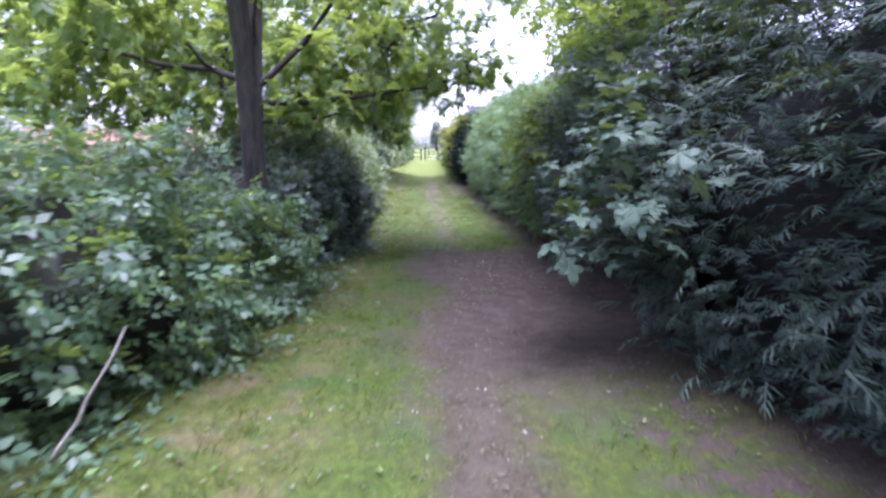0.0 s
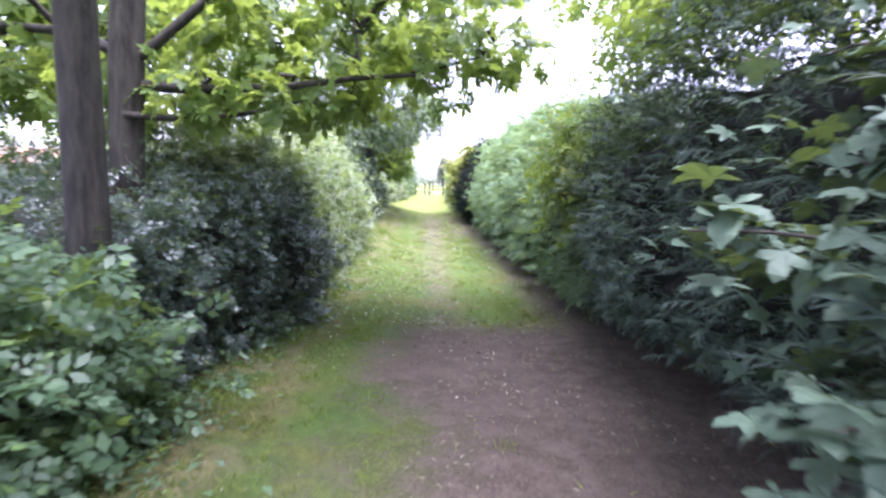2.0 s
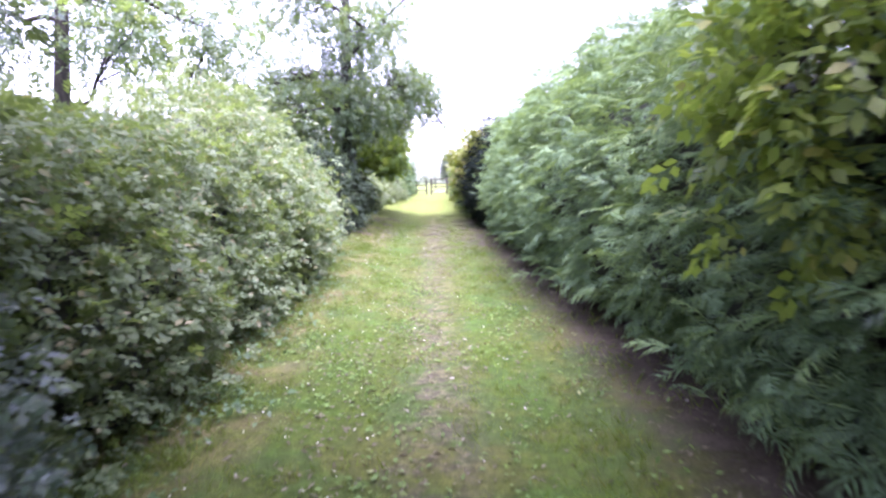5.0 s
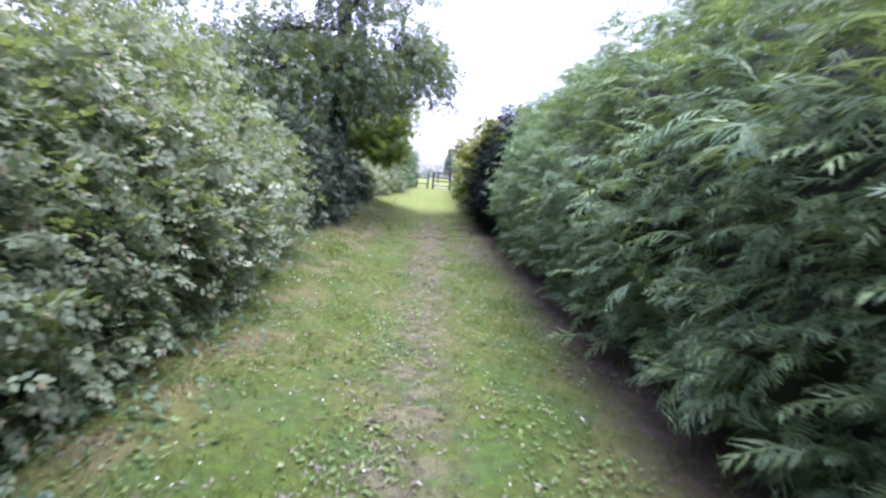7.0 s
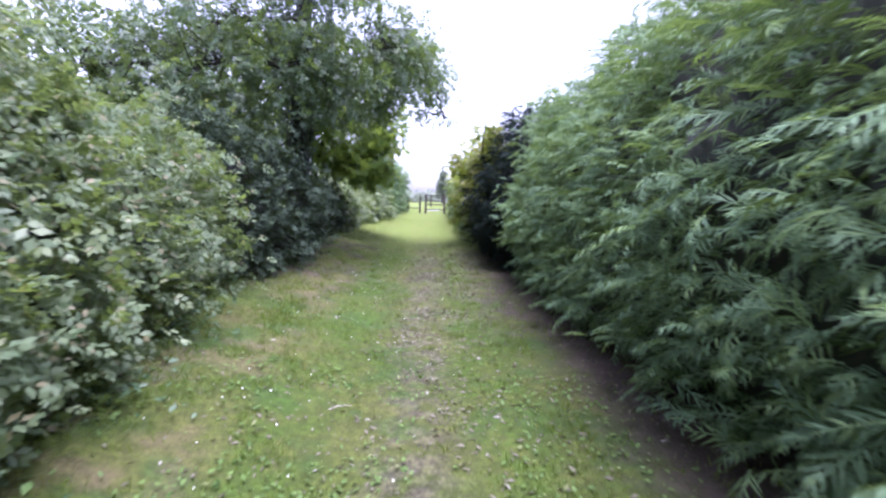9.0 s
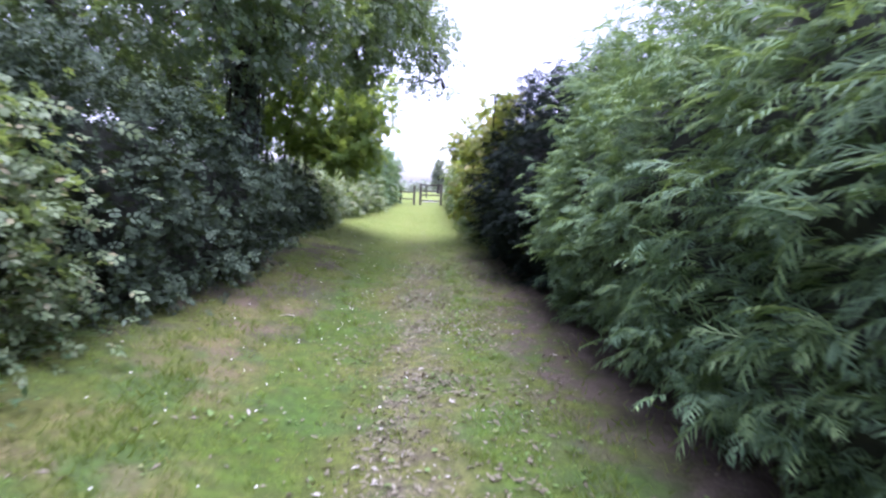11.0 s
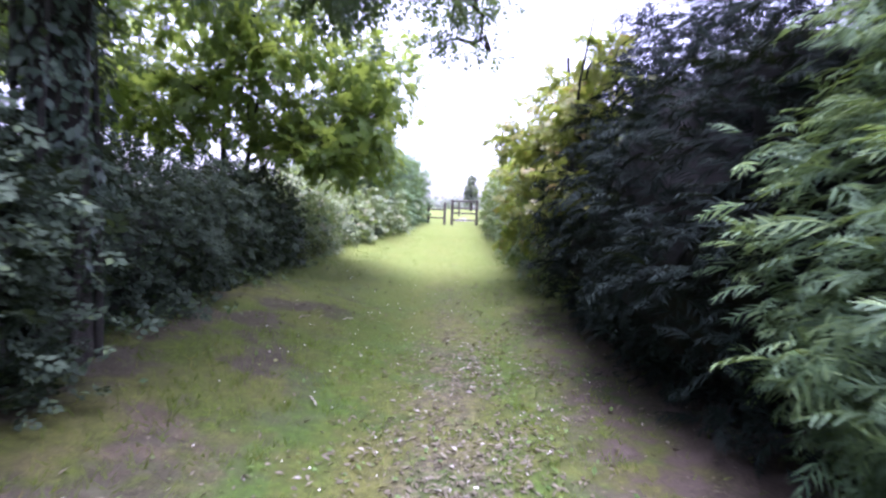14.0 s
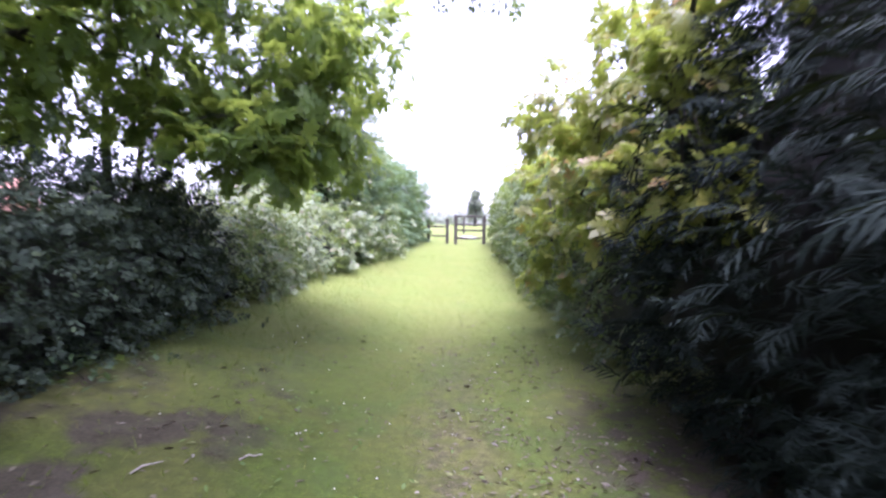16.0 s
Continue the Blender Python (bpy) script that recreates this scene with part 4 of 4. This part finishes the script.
tree("verge_maple", "young maple with bright green leaves hanging over the verge", "tree",
     [([(-3.6, 29.6, 0.0), (-3.6, 29.6, 1.0), (-3.65, 29.6, 2.2), (-3.6, 29.7, 4.0)], [0.06, 0.05, 0.04, 0.02]),
      ([(-3.5, 29.6, 0.0), (-3.3, 29.5, 1.2), (-3.1, 29.4, 2.2), (-2.8, 29.3, 3.6)], [0.045, 0.04, 0.03, 0.015])],
     [(-2.1, 29.4, 2.3, 0.7, 0.8, 0.45, 147), (-1.6, 29.5, 3.0, 0.65, 0.8, 0.6, 168), (-3.2, 29.2, 2.9, 0.8, 0.9, 0.55, 168), (-4.4, 29.2, 2.9, 0.85, 0.9, 0.5, 147),
      (-2.5, 29.4, 3.9, 1.1, 1.1, 0.8, 210), (-4.0, 29.6, 4.2, 1.3, 1.2, 0.9, 210), (-3.3, 27.8, 3.7, 1.1, 0.9, 0.6, 210), (-5.6, 29.0, 3.3, 1.2, 1.2, 0.9, 252), (-4.6, 28.2, 2.7, 0.7, 0.7, 0.4, 105),
      # the last three clumps are extra crown, added to shade the hedge below
      (-3.4, 28.2, 2.6, 0.6, 0.6, 0.35, 105), (-2.5, 28.4, 3.1, 0.7, 0.7, 0.6, 168), (-1.3, 30.2, 3.3, 0.7, 0.9, 0.7, 189), (-2.4, 28.9, 2.0, 0.6, 0.6, 0.3, 105), (-4.5, 28.3, 2.2, 0.9, 0.6, 0.2, 88), (-3.6, 28.6, 2.1, 0.6, 0.6, 0.2, 67), (-1.75, 28.9, 1.7, 0.4, 0.5, 0.28, 67), (-1.3, 29.6, 1.9, 0.35, 0.5, 0.3, 63), (-3.1, 29.7, 2.3, 0.5, 0.6, 0.3, 74), (-4.6, 28.9, 2.4, 0.6, 0.7, 0.25, 63), (-1.9, 28.6, 1.95, 0.5, 0.5, 0.3, 88), (-1.45, 29.3, 2.3, 0.5, 0.6, 0.4, 126), (-5.0, 27.6, 3.2, 1.0, 0.8, 0.7, 189), (-1.9, 30.4, 2.1, 0.5, 0.7, 0.4, 84), (-2.9, 27.0, 4.5, 1.1, 1.2, 0.5, 200), (-3.8, 26.0, 4.4, 1.2, 1.2, 0.5, 180), (-3.2, 28.6, 5.0, 1.3, 1.3, 0.6, 200)],
     PALM_BUNCH, LEAF_MAPLE, 0.29, 33, 0.025)
tree("golden_maple", "small maple with yellowing leaves at the hedge", "tree",
     [([(1.9, 29.4, -0.1), (1.8, 29.4, 1.2), (1.7, 29.3, 2.2), (1.6, 29.2, 3.4)], [0.06, 0.05, 0.04, 0.02])],
     [(1.25, 29.1, 1.4, 0.32, 0.5, 0.35, 70), (1.2, 28.7, 2.1, 0.36, 0.5, 0.4, 90), (1.75, 29.0, 2.8, 0.4, 0.7, 0.35, 100), (1.1, 30.3, 1.0, 0.3, 0.5, 0.4, 50), (1.3, 28.0, 1.4, 0.25, 0.35, 0.3, 55),
      (1.05, 29.9, 2.4, 0.36, 0.6, 0.4, 80), (1.6, 28.1, 2.4, 0.3, 0.4, 0.35, 60), (1.25, 26.9, 1.45, 0.18, 0.3, 0.2, 34), (1.35, 27.4, 2.2, 0.25, 0.4, 0.35, 50), (1.65, 27.2, 2.75, 0.3, 0.4, 0.25, 45), (1.2, 31.2, 1.8, 0.35, 0.6, 0.5, 70)],
     PALM_BUNCH, LEAF_GOLD, 0.27, 34, 0.016,
     limbs=[([(1.85, 29.4, 0.6), (1.6, 28.6, 1.3), (1.42, 27.7, 2.0), (1.35, 27.2, 2.6), (1.38, 26.8, 3.2)], [0.035, 0.028, 0.022, 0.016, 0.006])])


def sycamore():
    """A sapling whose large leaves are single pieces."""
    rng = np.random.default_rng(35)
    th = thing("lane_sycamore", "sycamore sapling with broad pale leaves leaning into the lane", "tree")
    v, f = tube([(1.9, 4.6, -0.25), (1.75, 4.5, 0.8), (1.55, 4.4, 1.8), (1.3, 4.3, 3.0)], [0.05, 0.045, 0.035, 0.02], 9)
    mesh_object("trunk", v, f, BARK, th, True)
    leaf = bpy.data.meshes.new("leaf")
    leaf.from_pydata([tuple(q) for q in PALM[0]], [], [tuple(int(k) for k in q) for q in PALM[1]])
    leaf.materials.append(LEAF_SYC)
    for x, y, z, n in ((0.52, 3.55, 1.02, 22), (0.48, 3.7, 0.78, 20), (0.62, 3.8, 1.28, 24), (0.8, 3.7, 1.55, 26), (0.85, 3.3, 1.05, 26), (0.95, 3.6, 0.85, 14),
                       (1.0, 4.1, 1.85, 26), (1.15, 3.1, 1.3, 14), (1.3, 4.3, 2.4, 18), (0.75, 4.4, 1.2, 22), (0.42, 4.35, 1.25, 12), (0.52, 4.05, 0.85, 20), (0.68, 4.0, 0.66, 18), (0.46, 3.5, 0.8, 12), (0.62, 3.5, 0.75, 8),
                       (1.1, 5.0, 1.5, 24), (1.2, 5.3, 1.1, 22), (1.3, 5.2, 1.9, 22), (1.25, 5.0, 0.75, 16), (1.1, 5.85, 1.1, 9), (1.3, 6.05, 1.2, 9), (1.35, 5.6, 0.5, 9)):
        base = np.array((1.7, 4.45, max(0.5, z - 0.35)))
        end = np.array((x, y, z))
        path = bent(base, end, 0.12, 6, 0.02, rng)
        mesh_object("branch", *tube(path, np.linspace(0.014, 0.004, 7), 6), BARK, th, True)
        for _ in range(n + n // 3):
            t = rng.uniform(0.45, 1.08)
            p = base + (end - base) * t + np.array((0, 0, 0.12 * 4 * t * (1 - t))) + rng.normal(0, 0.10, 3) * np.array((1, 1, 0.7))
            if p[0] < 0.5 and p[1] > 3.75 or p[0] < 0.36:
                continue
            away = unit((end - base)[None])[0] * 0.8 + rng.normal(0, 0.5, 3) + np.array((0, 0, -0.45))
            face_up = np.array((0, 0, 1.0)) + rng.normal(0, 0.3, 3)
            tip = unit(away[None])[0]
            side = unit(np.cross(tip, face_up)[None])[0]
            up = np.cross(side, tip)
            k = rng.uniform(0.10, 0.17)
            ob = new("leaf", leaf)
            ob.parent = th
            ob.matrix_basis = Matrix(((side[0] * k, tip[0] * k, up[0] * k, p[0]), (side[1] * k, tip[1] * k, up[1] * k, p[1]),
                                      (side[2] * k, tip[2] * k, up[2] * k, p[2]), (0, 0, 0, 1)))


sycamore()
tree("hazel_bush", "yellow-green hazel growing out of the hedge", "shrub",
     [([(2.0, 9.8, -0.3), (1.9, 9.8, 1.0), (1.8, 9.8, 2.2)], [0.04, 0.035, 0.02])],
     [(1.5, 9.7, 1.2, 0.3, 0.4, 0.4, 70), (1.45, 9.8, 1.7, 0.35, 0.45, 0.45, 120), (1.65, 9.9, 2.1, 0.4, 0.5, 0.4, 100), (2.0, 9.4, 2.8, 0.6, 0.6, 0.5, 100)],
     SPRIG, LEAF_HAZEL, 0.24, 36, 0.015)
tree("overhead_ash", "tall tree with light green leaves above the dark hedge", "tree",
     [([(4.2, 8.0, -0.4), (4.2, 8.0, 2.0), (4.0, 8.0, 4.5), (3.8, 8.0, 7.0)], [0.16, 0.14, 0.11, 0.05])],
     [(2.6, 8.4, 3.5, 1.0, 1.2, 0.9, 360), (2.8, 6.4, 3.3, 1.1, 1.3, 0.9, 400), (2.0, 9.8, 4.2, 0.9, 1.2, 0.9, 300), (3.6, 8.0, 5.2, 1.8, 1.8, 1.2, 480), (3.4, 4.6, 3.9, 1.4, 1.6, 1.0, 440), (3.0, 2.6, 4.4, 1.4, 1.4, 0.9, 300),
      (2.1, 7.6, 3.1, 0.7, 1.1, 0.5, 170), (2.0, 5.7, 3.0, 0.7, 1.0, 0.5, 200), (2.2, 9.3, 3.1, 0.5, 0.7, 0.4, 70)],
     SPRIG, LEAF_MAPLE, 0.32, 37, 0.05)


# out of view behind the start; added only to shade the first metres
tree("added_shade_tree", "unseen tree added to shade the start of the lane", "tree",
     [([(-3.6, -2.5, 0.0), (-3.6, -2.5, 1.5), (-3.5, -2.4, 3.5), (-3.3, -2.3, 6.5)], [0.24, 0.2, 0.16, 0.06])],
     [(-2.6, -1.2, 4.6, 1.6, 1.6, 0.8, 312), (-0.8, -2.0, 5.2, 1.6, 1.6, 0.8, 312), (0.8, -1.0, 5.2, 1.4, 1.6, 0.8, 360), (2.4, 0.4, 4.9, 1.2, 1.2, 0.7, 360), (-3.4, -3.6, 5.6, 2.0, 1.8, 1.1, 360), (1.8, -3.2, 5.0, 1.5, 1.5, 0.9, 240)],
     SPRIG, LEAF_MAPLE, 0.34, 41, 0.06)
tree("garden_tree", "airy garden tree rising behind the hedge", "tree",
     [([(-6.2, 17.0, -0.3), (-6.2, 17.0, 2.0), (-6.0, 17.0, 4.0), (-5.8, 17.0, 6.5)], [0.15, 0.13, 0.10, 0.04])],
     [(-4.6, 16.4, 3.6, 1.0, 1.2, 0.7, 270), (-5.4, 17.4, 4.6, 1.3, 1.4, 0.9, 360), (-7.2, 16.0, 3.8, 1.4, 1.4, 1.0, 360), (-4.2, 18.6, 4.2, 1.1, 1.2, 0.8, 288), (-6.4, 18.8, 5.6, 1.6, 1.5, 1.1, 360), (-5.2, 19.6, 3.2, 1.1, 1.0, 0.9, 288)],
     SPRIG, LEAF_OAK, 0.28, 38, 0.05)
tree("plum_tree", "dark-leaved small tree above the hedge", "tree",
     [([(-3.9, 11.6, -0.4), (-3.9, 11.6, 1.5), (-3.8, 11.6, 3.0)], [0.08, 0.07, 0.03])],
     [(-3.5, 11.8, 2.6, 0.7, 0.8, 0.45, 162), (-4.4, 11.2, 2.9, 0.9, 0.8, 0.6, 198)],
     SPRIG, LEAF_HOLLY, 0.2, 39, 0.03)
tree("pale_willow", "tall pale-leaved shrub behind the verge hedge", "tree",
     [([(-3.0, 36.0, 0.0), (-3.0, 36.0, 2.0), (-2.9, 36.0, 4.0)], [0.10, 0.08, 0.03])],
     [(-2.5, 35.6, 2.6, 0.9, 1.0, 0.8, 270), (-2.4, 35.8, 3.6, 0.9, 1.0, 0.8, 288), (-2.9, 36.0, 4.6, 1.0, 1.0, 0.7, 288), (-3.8, 36.0, 3.2, 1.0, 1.0, 1.0, 216)],
     SPRIG, LEAF_PALE, 0.28, 40, 0.03)


# ---- ivy on the oak ----
def ivy():
    rng = np.random.default_rng(61)
    th = thing("ivy", "thick dark ivy clothing the oak trunk", "climbing plant")
    n = 6500
    h = 0.5 + rng.random(n) ** 0.6 * 5.0
    a = rng.uniform(0, 2 * math.pi, n)
    base = ground_z(24.4) + float(bank(-2.7, 24.4))
    p = np.stack([np.zeros(n), np.zeros(n), h], 1)
    out = np.stack([np.cos(a), np.sin(a), np.zeros(n)], 1)
    q = np.stack([np.cos(a) * 0.8, np.sin(a) * 0.8, h * 0.8], 1)
    r = 0.19 + 0.40 * np.clip((h - 2.4) / 1.4, 0, 1) + np.maximum(rumple(q, 1.9, 5), -0.3) * 0.16 + rng.normal(0, 0.03, n)
    p = p + out * np.maximum(r, 0.17)[:, None] + np.array((-2.54, 24.5, base))
    tip = out * 0.5 + rng.normal(0, 0.4, (n, 3)) - np.array((0, 0, 0.7))
    v, f = scatter(OVAL, p, tip, out + np.array((0, 0, 0.6)) + rng.normal(0, 0.3, (n, 3)), rng.uniform(0.05, 0.11, n))
    tagged(mesh_object("foliage", v, f, LEAF_IVY, th), kind="stuff")
    for k in range(6):
        a = k * 1.05 + 0.3
        pts = [(-2.55 + 0.22 * math.cos(a + 0.15 * q), 24.5 + 0.22 * math.sin(a + 0.15 * q), base - 0.05 + 0.5 * q) for q in range(8)]
        mesh_object("stem", *tube(pts, np.linspace(0.03, 0.012, 8), 6), TWIG, th, True)


ivy()


# ---- field gate ----
def bevel_box(w, d, h, r=0.012):
    bm = bmesh.new()
    bmesh.ops.create_cube(bm, size=1, matrix=Matrix.Diagonal((w, d, h, 1)))
    bmesh.ops.bevel(bm, geom=list(bm.edges), offset=r, segments=2, affect="EDGES", profile=0.5)
    return bm


def put_box(name, parent, centre, dims, mat, label="", turn=(0, 0, 0)):
    ob = part(name, bevel_box(*dims), mat, parent, label)
    ob.matrix_basis = pose(*centre, *turn)
    return ob


def field_gate():
    y, z = 44.0, ground_z(44.0)
    g = thing("field_gate", "dark weathered wooden gate with three bars", "gate")
    g.location = (0.48, y, z)
    put_box("gate_post", g, (-0.51, 0, 0.44), (0.12, 0.12, 1.24), WOOD)
    put_box("gate_post", g, (0.52, 0, 0.44), (0.12, 0.12, 1.22), WOOD)
    for h in (0.22, 0.50, 0.70, 1.0):
        put_box("bar", g, (0.0, -0.03, h), (0.90, 0.035, 0.065), WOOD)
    put_box("upright", g, (-0.22, -0.065, 0.66), (0.07, 0.03, 0.60), WOOD)
    f = thing("post_and_rail_fence", "weathered wooden post and rail fence beside the gate", "fence")
    f.location = (-0.68, y, z)
    put_box("post", f, (-0.34, 0, 0.40), (0.11, 0.11, 1.04), WOOD)
    put_box("post", f, (0.34, 0, 0.40), (0.11, 0.11, 1.04), WOOD)
    for h in (0.28, 0.62):
        put_box("rail", f, (0.0, -0.02, h), (0.56, 0.035, 0.06), WOOD)


field_gate()


# ---- beyond: field trees and a house past the garden ----
def far_tree(x, y, h, w, seed, label):
    z = ground_z(y)
    rng = np.random.default_rng(seed)
    cl = []
    for k in range(9):
        a = rng.uniform(0, 6.28)
        hh = rng.uniform(0.35, 0.95)
        rr = w * math.sin(math.pi * min(hh, 0.93)) * 0.6
        cl.append((x + math.cos(a) * rr * 0.7, y + math.sin(a) * rr * 0.7, z + h * hh, w * 0.4, w * 0.4, h * 0.14, 420))
    return tree("field_tree", label, "tree", [([(x, y, z - 0.3), (x, y, z + h * 0.3), (x, y, z + h * 0.8)], [0.3, 0.25, 0.08])], cl, OVAL, LEAF_FAR_HAZED, 0.34, seed, 0.08,
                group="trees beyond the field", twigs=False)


far_tree(2.9, 110, 5.4, 1.5, 52, "narrow pale hazy tree beyond the field")
far_tree(9.0, 100, 7.0, 4.0, 53, "broad pale hazy tree beyond the field")
far_tree(-9.0, 120, 5.5, 4.0, 54, "low pale hazy tree beyond the field")


def far_hedgerow():
    """A line of bushes along the far side of the field, its haze painted into the pale leaf colour."""
    rng = np.random.default_rng(56)
    n = 5200
    x = rng.uniform(-70, 70, n)
    y = 140 + rng.normal(0, 1.5, n)
    top = 2.6 + 1.4 * np.array([noise.noise(Vector((a * 0.11, 2.0, 7.0))) for a in x])
    z = np.array([ground_z(q) for q in y]) + rng.random(n) * top
    tip = rng.normal(0, 1, (n, 3))
    up = rng.normal(0, 0.5, (n, 3)) + np.array((0, -0.5, 0.8))
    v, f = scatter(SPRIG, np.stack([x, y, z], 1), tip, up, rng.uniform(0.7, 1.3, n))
    tagged(mesh_object("far_hedgerow", v, f, LEAF_FAR_HAZED), "pale hazy hedgerow along the far side of the field", "hedgerow", kind="stuff")


far_hedgerow()


def house():
    h = thing("garden_house", "brick house with white walls and a tiled roof past the garden", "house")
    h.location = (-25, 46, -2.3)
    h.rotation_euler = (0, 0, radians(12))
    put_box("wall", h, (0, 0, 1.3), (12, 6, 2.6), PAINT, "white rendered walls", )
    bm = bmesh.new()
    vs = [bm.verts.new(p) for p in ((-6.4, -3.5, 2.5), (6.4, -3.5, 2.5), (6.4, 3.5, 2.5), (-6.4, 3.5, 2.5), (-6.4, 0, 5.2), (6.4, 0, 5.2))]
    for q in ((0, 1, 5, 4), (2, 3, 4, 5), (1, 2, 5), (3, 0, 4), (3, 2, 1, 0)):
        bm.faces.new([vs[k] for k in q])
    part("roof", bm, TILE, h, "orange-brown tiled roof")
    for x in (-2.6, 0.2, 2.8):
        w = put_box("window", h, (x, -3.02, 1.4), (1.3, 0.08, 1.1), PAINT, "white window frame")
        put_box("pane", w, (0, -0.03, 0), (1.1, 0.05, 0.9), GLASSY, "dark glass")


house()


def dead_branch():
    d = thing("dead_branch", "bare bleached dead branch leaning out of the brambles", "branch")
    v, f = tube(bent((-2.34, 2.45, ground_z(2.45) - 0.02), (-1.86, 2.48, 0.64), -0.04, 7, 0.012), np.linspace(0.012, 0.005, 8), 7)
    mesh_object("stick", v, f, DEADWOOD, d, True)


dead_branch()


def fallen_twigs():
    rng = np.random.default_rng(71)
    for x, y, ln in ((0.15, 25.6, 0.22), (-0.9, 24.6, 0.3), (-1.5, 26.6, 0.26), (-1.1, 26.9, 0.2), (0.45, 8.0, 0.12), (-0.55, 17.2, 0.26), (-1.3, 21.9, 0.3)):
        a = rng.uniform(0, 3.14)
        z = ground_z(y) + float(bank(x, y)) + 0.03 * min(max((abs(x) - 0.4) / 1.2, 0), 1) + 0.012
        d = np.array((math.cos(a), math.sin(a), 0.0)) * ln * 0.32
        c = np.array((x, y, z))
        v, f = tube(bent(c - d, c + d, 0.012, 5, 0.008, rng), [0.004, 0.005, 0.005, 0.004, 0.003, 0.002], 6)
        ob = mesh_object("fallen_twig", v, f, DEADWOOD, None, True)
        tagged(ob, "small pale dead twig lying on the lane", "twig", "twigs on the lane")


fallen_twigs()


def gravel_patch():
    rng = np.random.default_rng(72)
    th = thing("gravel_patch", "pale gravel laid on the ground past the gate", "gravel", kind="structure")
    xs, ys = np.meshgrid(np.linspace(0.1, 0.9, 12), np.linspace(45.6, 47.6, 14), indexing="ij")
    z = np.array([ground_z(q) for q in ys.ravel()]) + 0.035 + 0.05 * np.sin(np.linspace(0, math.pi, 12)).repeat(14) * np.tile(np.sin(np.linspace(0, math.pi, 14)), 12)
    p = np.stack([xs.ravel(), ys.ravel(), z], 1)
    a = (np.arange(11)[:, None] * 14 + np.arange(13)[None]).ravel()
    mesh_object("gravel", p, np.stack([a, a + 14, a + 15, a + 1], 1), CHALK, th, True)


gravel_patch()
